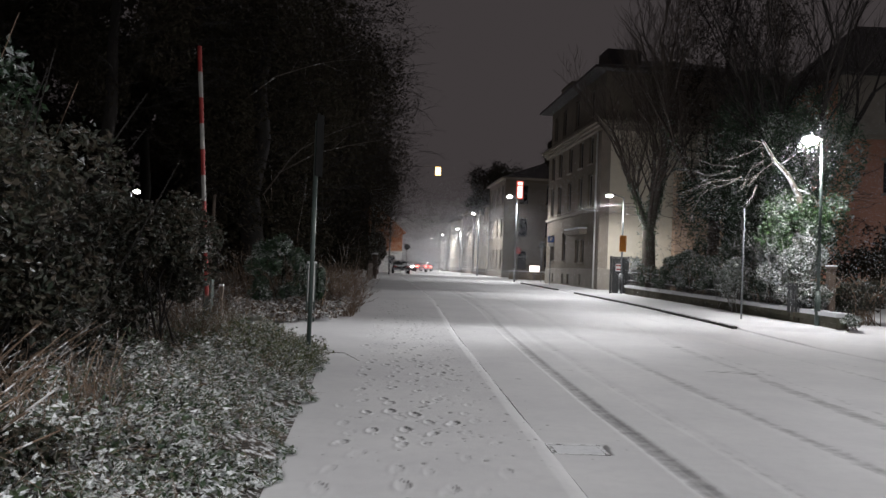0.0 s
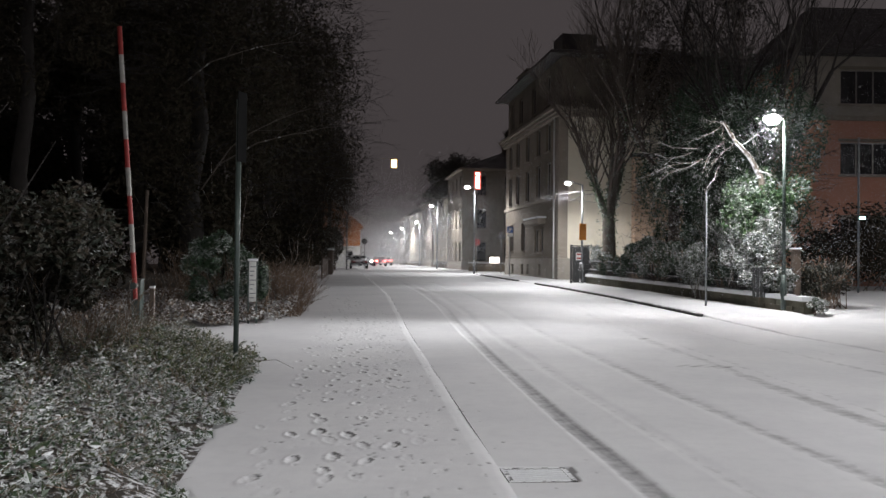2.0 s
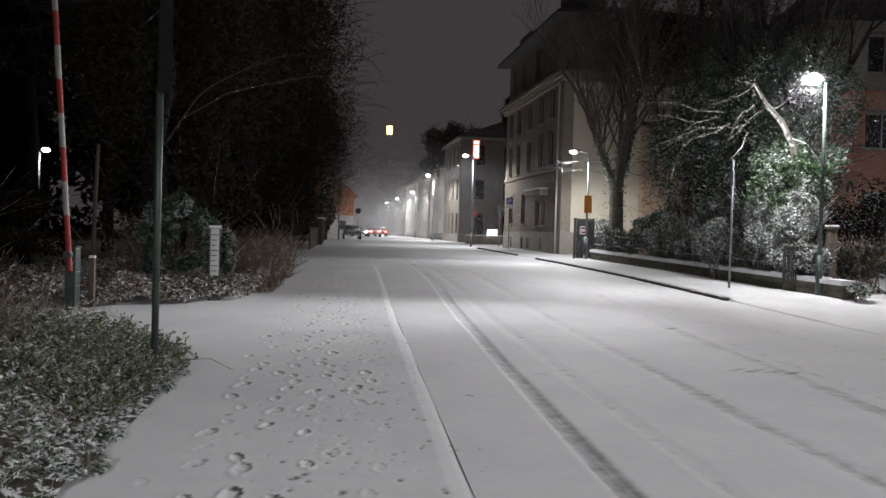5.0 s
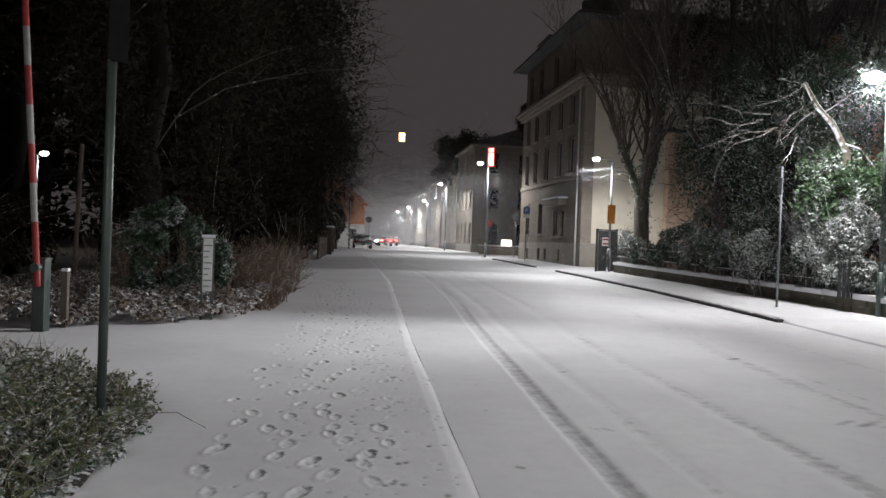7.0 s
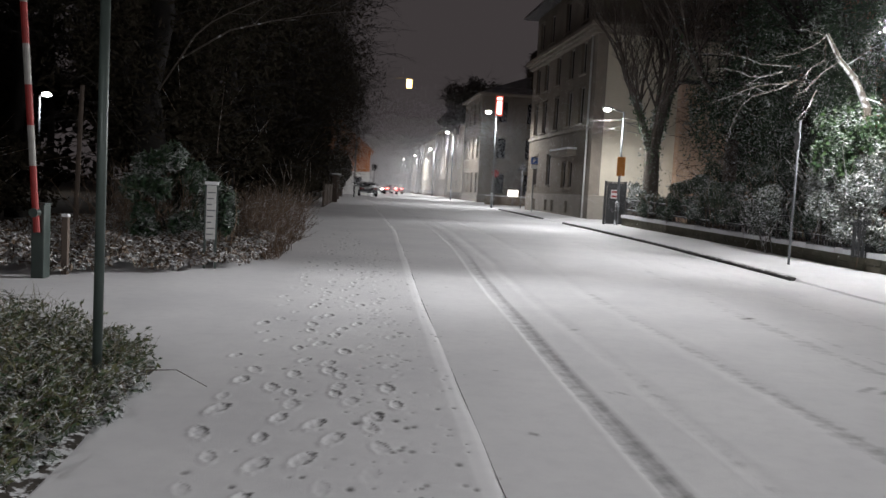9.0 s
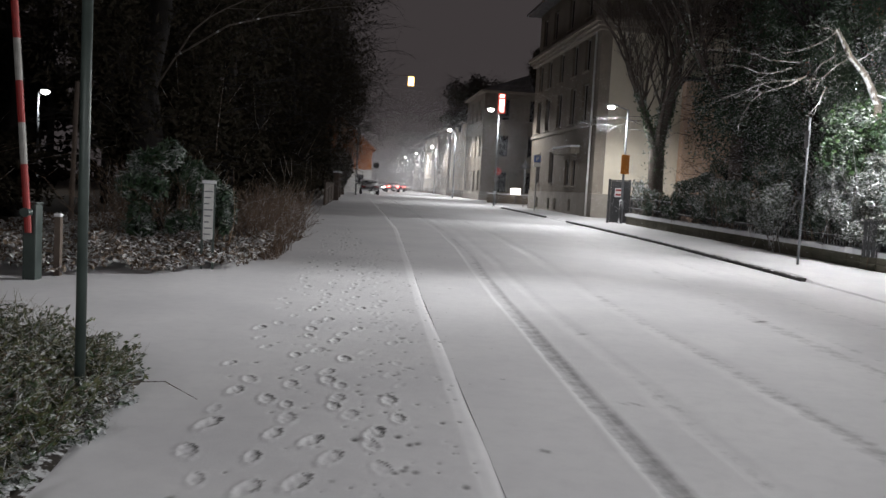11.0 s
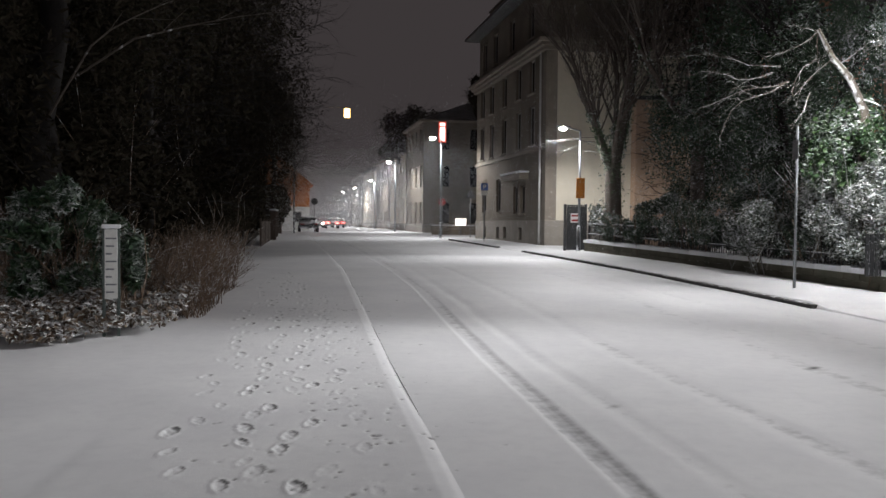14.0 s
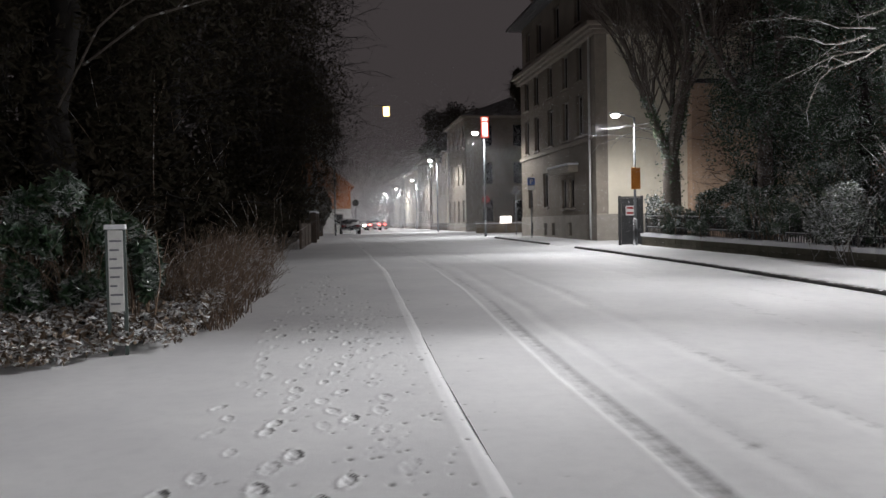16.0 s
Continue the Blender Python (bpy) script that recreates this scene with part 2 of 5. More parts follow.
# ---- mesh helpers ----


def part(name, bm, material, parent=None, label=""):
    me = bpy.data.meshes.new(name)
    if isinstance(bm, bmesh.types.BMesh):
        bm.normal_update()
        bm.to_mesh(me)
        bm.free()
    else:
        me.from_pydata(*bm)
    me.materials.append(material)
    ob = new(name, me)
    ob.parent = parent
    if label:
        ob["label"] = label
    return ob


def smooth(ob):
    ob.data.polygons.foreach_set("use_smooth", [True] * len(ob.data.polygons))
    return ob


def thing(name, x, y, z, rz=0.0, label="", category="", group="", kind=""):
    ob = new(name)
    ob.matrix_world = pose(x, y, z, 0, 0, rz)
    ob.empty_display_size = 0.2
    return tagged(ob, label, category, group, kind)


def box(bm, x0, x1, y0, y1, z0, z1, bevel=0.0):
    m = Matrix.Translation(((x0 + x1) / 2, (y0 + y1) / 2, (z0 + z1) / 2)) @ Matrix.Diagonal((x1 - x0, y1 - y0, z1 - z0, 1))
    vs = bmesh.ops.create_cube(bm, size=1, matrix=m)["verts"]
    if bevel:
        es = list({e for v in vs for e in v.link_edges})
        bmesh.ops.bevel(bm, geom=es, offset=bevel, segments=2, affect="EDGES", profile=0.6)
    return bm


def rod(bm, p0, p1, r0, r1=None, n=10):
    p0, p1 = Vector(p0), Vector(p1)
    d = p1 - p0
    m = Matrix.Translation((p0 + p1) / 2) @ d.to_track_quat("Z", "Y").to_matrix().to_4x4()
    bmesh.ops.create_cone(bm, cap_ends=True, segments=n, radius1=r0, radius2=r0 if r1 is None else r1, depth=d.length, matrix=m)
    return bm


def B():
    return bmesh.new()


def tubes(segs, n=5):
    """Tapered tubes from rows of start, end and the two radii."""
    s = np.array([[*a, *b, ra, rb] for a, b, ra, rb in segs], dtype=float)
    p0, p1, r0, r1 = s[:, :3], s[:, 3:6], s[:, 6], s[:, 7]
    d = p1 - p0
    d /= np.maximum(np.linalg.norm(d, axis=1, keepdims=True), 1e-9)
    ref = np.where(np.abs(d[:, 2:3]) < 0.9, np.array([[0, 0, 1.0]]), np.array([[1.0, 0, 0]]))
    u = np.cross(d, ref)
    u /= np.linalg.norm(u, axis=1, keepdims=True)
    v = np.cross(d, u)
    ang = np.arange(n) * 2 * math.pi / n
    ring = u[:, None] * np.cos(ang)[None, :, None] + v[:, None] * np.sin(ang)[None, :, None]
    a = p0[:, None] + ring * r0[:, None, None]
    b = p1[:, None] + ring * r1[:, None, None]
    verts = np.concatenate([a, b], axis=1).reshape(-1, 3)
    k = np.arange(n)
    quad = np.stack([k, (k + 1) % n, n + (k + 1) % n, n + k], axis=1)
    faces = (np.arange(len(s))[:, None, None] * 2 * n + quad[None]).reshape(-1, 4)
    return verts.tolist(), [], faces.tolist()


def leaf_mesh(c, size, seed, aspect=0.5, flat=0.5, axis=None):
    """Small folded leaves at the points c; flat 1 lies level, 0 turns any way."""
    rng = np.random.default_rng(seed)
    n = len(c)
    d = rng.normal(size=(n, 3))
    d[:, 2] *= 1 - 0.75 * flat
    if axis is not None:
        d = d * 0.5 + axis
    d /= np.linalg.norm(d, axis=1, keepdims=True)
    w = rng.normal(size=(n, 3))
    w[:, 2] *= 1 - 0.6 * flat
    w -= (w * d).sum(1, keepdims=True) * d
    w /= np.linalg.norm(w, axis=1, keepdims=True)
    nn = np.cross(d, w)
    ln = (size * rng.uniform(0.6, 1.35, n))[:, None]
    tip, side = d * ln, w * ln * aspect * 0.5
    droop = nn * ln * min(0.12, aspect * 0.2)
    verts = np.stack([c - tip * 0.5, c + side + droop, c + tip * 0.5, c - side + droop], axis=1).reshape(-1, 3)
    f = np.arange(n)[:, None] * 4
    faces = np.concatenate([f + [[0, 1, 2]], f + [[0, 2, 3]]], axis=1).reshape(-1, 3)
    return verts.tolist(), [], faces.tolist()


def blob_points(n, seed, lo, hi, shell=0.6, clumps=14, spread=0.33):
    """Points in uneven clumps within a rounded box."""
    rng = np.random.default_rng(seed)
    lo, hi = np.array(lo, float), np.array(hi, float)
    mid, half = (lo + hi) / 2, (hi - lo) / 2
    c = rng.normal(size=(clumps, 3))
    c /= np.linalg.norm(c, axis=1, keepdims=True)
    c *= rng.uniform(shell, 0.95, (clumps, 1)) * (1 - spread * 0.6)
    k = rng.integers(0, clumps, n)
    p = rng.normal(size=(n, 3))
    p /= np.linalg.norm(p, axis=1, keepdims=True)
    p *= rng.uniform(0.35, 1, (n, 1)) ** 0.5
    p = c[k] + p * spread * rng.uniform(0.7, 1.3, (clumps, 1))[k]
    return mid + p * half


def grow(seed, base, height, trunk_r, lean=(0, 0), forks=5, levels=4, spread=0.55, up=0.35, first=0.3, shrink=0.72):
    """Segments of a bare tree: a trunk that forks into limbs and twigs."""
    rng = random.Random(seed)
    segs = []

    def limb(p, d, length, r, level):
        steps = 4 if level < 2 else 3
        for i in range(steps):
            d = (d + Vector((rng.uniform(-1, 1), rng.uniform(-1, 1), rng.uniform(-0.6, 1) * up)) * 0.16).normalized()
            q = p + d * (length / steps)
            rr = r * (1 - 0.42 / steps)
            segs.append((p[:], q[:], r, rr))
            if level < levels and (i >= 1 or level > 0):
                for _ in range(rng.choice((1, 2)) if level < levels - 1 else 2):
                    side = Vector((rng.uniform(-1, 1), rng.uniform(-1, 1), rng.uniform(-0.3, 0.8))).normalized()
                    limb(q, (d * (1 - spread) + side * spread + Vector((0, 0, up * 0.4))).normalized(), length * rng.uniform(0.5, shrink), rr * 0.55, level + 1)
            p, r = q, rr
    trunk_top = Vector(base) + Vector((lean[0], lean[1], height * first))
    segs.append((tuple(base), trunk_top[:], trunk_r * 1.25, trunk_r))
    for k in range(forks):
        a = 2 * math.pi * (k + rng.uniform(-0.3, 0.3)) / forks
        limb(trunk_top, Vector((math.cos(a) * spread, math.sin(a) * spread, 1)).normalized(), height * (1 - first) * rng.uniform(0.5, 0.75), trunk_r * 0.6, 1)
    return segs


# ---- ground: one sheet, split into road and pavements ----
def spaced(stops):
    out = []
    for a, b, step in stops:
        out.extend(np.linspace(a, b, max(int(round((b - a) / step)), 1), endpoint=False))
    return np.array(out + [stops[-1][1]])


ROWS_Y = spaced([(-40, 0, 4.0), (0, 5.0, 0.3), (5.0, 7.4, 0.06), (7.4, 19.5, 0.022), (19.5, 25, 0.045), (25, 36, 0.09), (36, 70, 0.4), (70, 240, 3.0), (240, 1500, 80.0)])
LEFT_S = spaced([(-600, -60, 60.0), (-60, -12, 2.0), (-12, -3.0, 0.2), (-3.0, -2.2, 0.05), (-2.2, -0.05, 0.0155), (-0.05, 0.0, 0.0125)])
ROAD_S = spaced([(0.0, 0.16, 0.0155), (0.16, 1.6, 0.032), (1.6, 8.72, 0.09)])
RIGHT_S = spaced([(8.72, 8.80, 0.04), (8.80, 12.5, 0.12), (12.5, 40, 1.0), (40, 600, 70.0)])

GZ = np.array([ground_z(y) for y in ROWS_Y])
RL = np.array([road_left(y) for y in ROWS_Y])
KU = np.array([kerb_up(y) for y in ROWS_Y])


def wobble(x, y, a):
    return np.sin(x * 1.7 + y * 0.6 * a) * np.sin(y * 1.1 - x * 0.4) + 0.5 * np.sin(x * 4.1 + 1.3 * a) * np.sin(y * 3.3 + 0.7)


def footprints():
    """Steps of people who walked along the left pavement: place, heading, depth; then the smaller marks between them."""
    rng = random.Random(4)
    steps = [(-1.06, 12.75), (-0.58, 12.56), (-0.31, 12.45), (-0.26, 13.3), (-0.41, 14.14), (-1.09, 13.65), (-0.69, 14.54), (-1.37, 14.62),
             (-0.36, 15.04), (-0.85, 15.13), (0.09, 12.68), (0.24, 13.06), (-0.62, 13.3), (0.15, 13.55), (-0.56, 15.94), (-1.48, 16.49),
             (-0.65, 9.15), (-0.41, 9.27), (-0.13, 9.15), (-0.04, 9.95), (-0.5, 8.24), (-0.18, 8.34), (0.09, 8.19), (-0.21, 7.9), (0.28, 8.75),
             (-0.51, 11.03), (-0.18, 10.84), (-0.54, 10.08), (-0.38, 16.7), (-0.79, 17.29), (-1.07, 18.19), (-0.48, 18.3), (-0.79, 20.76), (-1.34, 22.46)]
    out = [(x, y, rng.uniform(-0.35, 0.25), rng.uniform(0.9, 1.1) * (1.4 if y < 11.5 else 1.05)) for x, y in steps]
    for off, first, last, stride, deep in ((-1.12, 4.6, 33, 0.46, 0.7), (-0.70, 4.6, 33, 0.42, 0.9), (-0.30, 4.9, 30, 0.46, 0.8), (0.12, 5.2, 27, 0.5, 0.5)):
        y, k = first, 0
        while y < last:
            x = off + 0.93 - 0.075 * (y - 11.3) - 0.75 + (0.07 if k % 2 else -0.07) + rng.gauss(0, 0.07)
            if all((x - a) ** 2 + (y - b) ** 2 > 0.05 for a, b, *_ in out) and rng.random() < 0.92:
                out.append((x, y, rng.uniform(-0.3, 0.3), deep * rng.uniform(0.5, 1.2)))
            y += stride * rng.uniform(0.8, 1.25)
            k += 1
    return out


def specks():
    """Small scuffs and paw-sized marks: place, size, depth."""
    rng = random.Random(9)
    out = []
    for _ in range(680):
        y = rng.uniform(7.0, 27.0)
        x = road_left(y) - 0.72 + rng.gauss(0, 0.55)
        out.append((x, y, rng.uniform(0.011, 0.028), rng.uniform(0.35, 0.95)))
    return out


SPECKS = specks()
STEPS = footprints()


def sheet(name, cols, base, dress, label, category):
    X = RL[:, None] + cols[None, :]
    Y = np.repeat(ROWS_Y[:, None], len(cols), 1)
    Z = GZ[:, None] + base(cols)[None, :] * np.ones_like(X)
    bare = np.zeros_like(X)
    Z, bare = dress(X, Y, Z, bare, cols)
    ny, nx = X.shape
    me = bpy.data.meshes.new(name)
    idx = np.arange(ny * nx).reshape(ny, nx)
    quads = np.stack([idx[:-1, :-1], idx[:-1, 1:], idx[1:, 1:], idx[1:, :-1]], axis=-1).reshape(-1, 4)
    me.vertices.add(ny * nx)
    me.vertices.foreach_set("co", np.stack([X, Y, Z], -1).reshape(-1).astype(np.float32))
    me.loops.add(quads.size)
    me.loops.foreach_set("vertex_index", quads.reshape(-1).astype(np.int32))
    me.polygons.add(len(quads))
    me.polygons.foreach_set("loop_start", (np.arange(len(quads)) * 4).astype(np.int32))
    me.polygons.foreach_set("use_smooth", np.ones(len(quads), dtype=bool))
    me.update(calc_edges=True)
    at = me.attributes.new("bare", "FLOAT", "POINT")
    at.data.foreach_set("value", np.clip(bare, -1, 1).reshape(-1).astype(np.float32))
    me.materials.append(M_SNOW)
    return tagged(new(name, me), label, category, kind="structure")


def press(X, Y, Z, bare):
    """Sink the footprints into the snow: a raised rim, and a dark crescent on the far right, part scraped ground, part
    painted shade.
    """
    for fx, fy, turn, deep in STEPS:
        j0, j1 = np.searchsorted(ROWS_Y, (fy - 0.4, fy + 0.3))
        if j1 - j0 < 3:
            continue
        xs, ys = X[j0:j1], Y[j0:j1]
        c, s = math.cos(turn), math.sin(turn)
        u, v = (xs - fx) * c + (ys - fy) * s, -(xs - fx) * s + (ys - fy) * c
        k = 1.0 + 0.18 * math.sin(fx * 91 + fy * 57)
        r = np.sqrt((u / (0.048 * k)) ** 2 + (v / (0.115 * k)) ** 2) + 0.2 * np.sin(u * 90 + fx * 40) * np.sin(v * 60 + fy * 30)
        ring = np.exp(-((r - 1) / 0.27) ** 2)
        # keeps the crescent on each print's far right, where its wall is shaded
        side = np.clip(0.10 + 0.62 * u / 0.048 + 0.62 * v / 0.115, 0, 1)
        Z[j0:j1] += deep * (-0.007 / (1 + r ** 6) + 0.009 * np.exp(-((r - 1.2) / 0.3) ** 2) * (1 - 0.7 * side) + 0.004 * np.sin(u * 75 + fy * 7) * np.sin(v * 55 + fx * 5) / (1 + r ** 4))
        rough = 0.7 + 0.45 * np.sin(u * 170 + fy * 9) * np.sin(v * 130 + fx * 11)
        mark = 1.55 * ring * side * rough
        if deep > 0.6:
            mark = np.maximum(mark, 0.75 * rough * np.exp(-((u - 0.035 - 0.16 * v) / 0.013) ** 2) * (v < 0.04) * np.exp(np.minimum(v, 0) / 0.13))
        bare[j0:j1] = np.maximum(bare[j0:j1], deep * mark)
    for fx, fy, size, deep in SPECKS:
        j0, j1 = np.searchsorted(ROWS_Y, (fy - 0.1, fy + 0.1))
        if j1 - j0 < 3:
            continue
        q = np.exp(-(((X[j0:j1] - fx) / size) ** 2 + ((Y[j0:j1] - fy) / (size * 1.5)) ** 2))
        bare[j0:j1] = np.maximum(bare[j0:j1], deep * q)
        Z[j0:j1] -= 0.007 * deep * q
    return Z, bare


def dress_left(X, Y, Z, bare, cols):
    Z += 0.006 * wobble(X, Y, 1.0)
    s = cols[None, :]
    Z += 0.004 * np.exp(-((s + 0.05) / 0.05) ** 2)
    bare -= 0.22 * np.exp(-((s + 0.035) / 0.045) ** 4)
    Z -= 0.027 * np.clip((s + 0.15) / 0.15, 0, 1) ** 1.2
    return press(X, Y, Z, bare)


def dress_road(X, Y, Z, bare, cols):
    s = cols[None, :] * np.ones_like(X)
    Z += 0.004 * wobble(X, Y, 0.7)
    drift = np.clip(Y - 14.8, -5, 14)
    for at, lean, wide, strong in ((1.12, 0.028, 0.19, 0.64), (1.76, 0.02, 0.12, 0.28), (2.92, 0.022, 0.22, 0.44), (4.60, 0.085, 0.28, 0.46), (4.98, 0.085, 0.10, 0.36), (6.78, 0.004, 0.26, 0.40), (7.5, 0.0, 0.16, 0.2)):
        d = s - at - lean * drift - 0.012 * np.sin(Y * 0.7 + at)
        wide = wide + 0.006 * np.clip(drift, 0, 12)
        w = wide * 0.5
        tr = 1 / (1 + (np.abs(d) / w) ** 10)
        Z -= (0.010 if at < 3 else 0.005) * tr
        Z += 0.006 * np.exp(-((np.abs(d) - wide * 0.6) / 0.03) ** 2) * (0.4 if at < 3 else 0.15)
        bare += strong * tr * np.clip(0.60 + 0.10 * np.sin(Y * 0.9 + at * 5) + np.clip((17 - Y) * 0.05, -0.3, 0.3) + 0.22 * d / w - 0.12 * np.sin(d / w * 5.0 + 0.4) ** 2, 0, 1.2)
    bare += 0.07 * np.exp(-((s - 0.10) / 0.05) ** 2)
    for cx, cy, rx, ry, k in ((0.70, 12.52, 0.055, 0.06, 1.6), (0.60, 12.75, 0.05, 0.035, 0.9), (0.72, 12.78, 0.06, 0.03, 0.9), (0.66, 13.3, 0.04, 0.03, 0.8), (1.24, 12.53, 0.06, 0.05, 0.6), (5.42, 19.2, 0.14, 0.12, 0.8), (4.9, 14.5, 0.34, 0.22, 0.6), (5.5, 14.4, 0.2, 0.1, 0.5), (2.18, 13.91, 0.16, 0.1, 0.4), (0.4, 17.5, 0.06, 0.09, 0.6), (0.5, 15.6, 0.06, 0.09, 0.6), (2.4, 17.3, 0.14, 0.1, 0.35), (7.95, 29.8, 0.16, 1.0, 0.55), (8.1, 28.4, 0.10, 0.5, 0.5)):
        bare += k * np.exp(-(((X - cx) / rx) ** 2 + ((Y - cy) / ry) ** 2)) * (0.6 + 0.5 * np.sin(X * 47 + Y * 31))
    well = (np.abs(X - 1.43) < 0.27) & (np.abs(Y - 7.9) < 0.22)
    Z[well] -= 0.05
    return press(X, Y, Z, bare)


def dress_right(X, Y, Z, bare, cols):
    s = cols[None, :] * np.ones_like(X)
    Z += (0.075 * KU - 0.02 * 0)[:, None] * np.clip((60 - s) / 40, 0, 1)
    Z += 0.008 * wobble(X, Y, 1.4)
    Z[:, 0] -= 0.05 + 0.075 * KU
    return Z, bare


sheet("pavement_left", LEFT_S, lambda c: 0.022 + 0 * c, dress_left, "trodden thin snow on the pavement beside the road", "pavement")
sheet("road", ROAD_S, lambda c: 0.0 + 0 * c, dress_road, "asphalt road under thin snow with tyre tracks", "road")
sheet("pavement_right", RIGHT_S, lambda c: 0.02 + 0 * c, dress_right, "untouched snow on the raised pavement", "pavement")


def place_z(x, y):
    """The height of the ground at a place."""
    s = x - road_left(y)
    return ground_z(y) + (0.035 if s < 0 else 0.0 if s < ROAD_W else 0.02 + 0.075 * kerb_up(y))


# ---- kerb ----
kerb = thing("kerb", 0, 0, 0, 0, "low granite kerb stones with a dark snow-free face", "kerb", kind="structure")
KERB_MESH = None
for y0, y1 in ((24.9, 45.6), (49.8, 62.6)):
    count = int((y1 - y0) / 0.94)
    for i in range(count):
        y = y0 + 0.94 * (i + 0.5)
        x = road_left(y) + ROAD_W
        slope = (road_left(y + 0.5) - road_left(y - 0.5))
        if KERB_MESH is None:
            stone = part("kerb_stone", box(B(), -0.075, 0.075, -0.462, 0.462, -0.10, 0.074, 0.012), M_KERB, kerb)
            KERB_MESH = stone.data
        else:
            stone = new("kerb_stone", KERB_MESH)
            stone.parent = kerb
        lift = 0.075 * (kerb_up(y) - 1)
        stone.matrix_world = pose(x - 0.03, y, ground_z(y) + lift, math.degrees(math.atan((ground_z(y + 0.4) - ground_z(y - 0.4)) / 0.8)), 0, math.degrees(math.atan(-slope)))

# ---- drain grate ----
grate = thing("drain_grate", 1.43, 7.9, -0.035, 4, "iron drain grate half filled with snow in the gutter", "grate")
part("grate_frame", box(box(box(box(B(), -0.26, -0.22, -0.21, 0.21, 0, 0.03), 0.22, 0.26, -0.21, 0.21, 0, 0.03), -0.22, 0.22, -0.21, -0.175, 0, 0.03), -0.22, 0.22, 0.175, 0.21, 0, 0.03), M_GRATE, grate)
# black slab just under the bars, standing in for the shade in the gaps
part("gap_shade", box(B(), -0.219, 0.219, -0.174, 0.174, -0.006, 0.001), M_BLACK, grate, "black slab painted as shade below the bars")
for i in range(6):
    y = -0.145 + 0.058 * i
    part("bar", box(B(), -0.22, 0.22, y - 0.021, y + 0.021, 0.006, 0.031, 0.006), M_SNOWCAP, grate)

# ---- street lamps ----


def street_lamp(x, y, h, arm, material, power, name_label, turn=180.0, glow=E_LED, head=0.62, lens_h=0.11, throws=()):
    """A tapered pole with a short arm and a flat LED head; turn is where the arm points."""
    z = place_z(x, y)
    lamp = thing("street_lamp", x, y, z, turn, name_label, "street lamp", "street lamps")
    bm = rod(B(), (0, 0, -0.1), (0, 0, 1.1), 0.085, 0.085, 14)
    rod(bm, (0, 0, 1.1), (0, 0, h), 0.06, 0.042, 14)
    smooth(part("pole", bm, material, lamp))
    part("hatch", box(B(), 0.07, 0.092, -0.04, 0.04, 0.45, 0.8, 0.006), material, lamp)
    smooth(part("arm", rod(B(), (-0.02, 0, h - 0.03), (arm, 0, h + 0.12), 0.032, 0.026, 10), material, lamp))
    bm = box(B(), arm - 0.08, arm + head - 0.1, -0.1, 0.1, h + 0.12, h + 0.175, 0.02)
    part("housing", bm, M_PLATE, lamp)
    bm = B()
    # lens bulges far beyond a flat panel, giving the lamp's glare a shape
    bmesh.ops.create_uvsphere(bm, u_segments=16, v_segments=10, radius=1, matrix=Matrix.Translation((arm + head * 0.42, 0, h + 0.06)) @ Matrix.Diagonal((2 * lens_h if lens_h < 0.11 else 0.22 if lens_h < 0.14 else 0.25, 0.16, lens_h, 1)))
    smooth(part("lens", bm, glow, lamp, "glowing white lens swollen to the size of its glare"))
    part("snow_cap", box(B(), arm - 0.06, arm + head - 0.1, -0.09, 0.09, h + 0.176, h + 0.195, 0.008), M_SNOWCAP, lamp)
    c, s = math.cos(radians(turn)), math.sin(radians(turn))
    d = arm + head * 0.45
    street_light(x + c * d, y + s * d, z + h - lens_h - 0.02, power, cone=178)
    for target, beam, cone in throws:
        fill_throw(x + c * d, y + s * d, z + h - lens_h - 0.02, beam, target, cone=cone)
    return lamp


street_lamp(11.66, 26.1, 5.78, 0.12, M_GREENSTEEL, 1080, "tall green-grey street lamp shining beside the garden wall", 180, glow=E_NEARLED, lens_h=0.15, throws=(((-7, 13.0, 0), 5400, 58), ((-7, 16.5, 0), 6000, 36), ((-1, 27, 0), 1200, 84)))
# the last throw is an extra spot that brightens the house's end wall
street_lamp(9.45, 45.55, 5.35, 0.55, M_STEEL, 1250, "street lamp with an orange board by the gate", 185, lens_h=0.09, throws=(((-1, 30.5, 0), 4300, 84), ((11.2, 51, 2.6), 420, 62)))
street_lamp(5.05, 66.0, 6.8, 0.35, M_STEEL, 1700, "lit street lamp near the side street", 186, lens_h=0.13)
street_lamp(2.75, 92.0, 6.9, 0.4, M_STEEL, 2700, "lit street lamp farther along the road", 186, lens_h=0.125)
street_lamp(0.9, 118.0, 6.3, 0.25, M_STEEL, 2700, "lit street lamp farther along the road", 186, lens_h=0.125)
street_lamp(-1.6, 142.0, 6.3, 0.25, M_STEEL, 2700, "lit street lamp far down the road", 186, lens_h=0.125)
street_lamp(-4.2, 166.0, 6.4, 0.25, M_STEEL, 2700, "lit street lamp far down the road", 186, lens_h=0.125)
# unseen lamp, added where the row would go on, lights the near road
street_lamp(13.2, 4.0, 5.8, 0.3, M_GREENSTEEL, 4000, "unseen street lamp added to continue the row and light the road", 180)
# unseen fill lamp behind the walk, added to brighten the left pavement and bed
street_lamp(-2.4, -5.0, 5.8, 0.3, M_GREENSTEEL, 500, "unseen lamp added behind to light the left pavement", 0, throws=(((-3, 17, 0), 3300, 56),))
# unseen fill lamp, added out of view to brighten the salmon house
street_lamp(28.0, 33.0, 9.0, 0.3, M_STEEL, 750, "unseen lamp added to light the salmon house", 90)
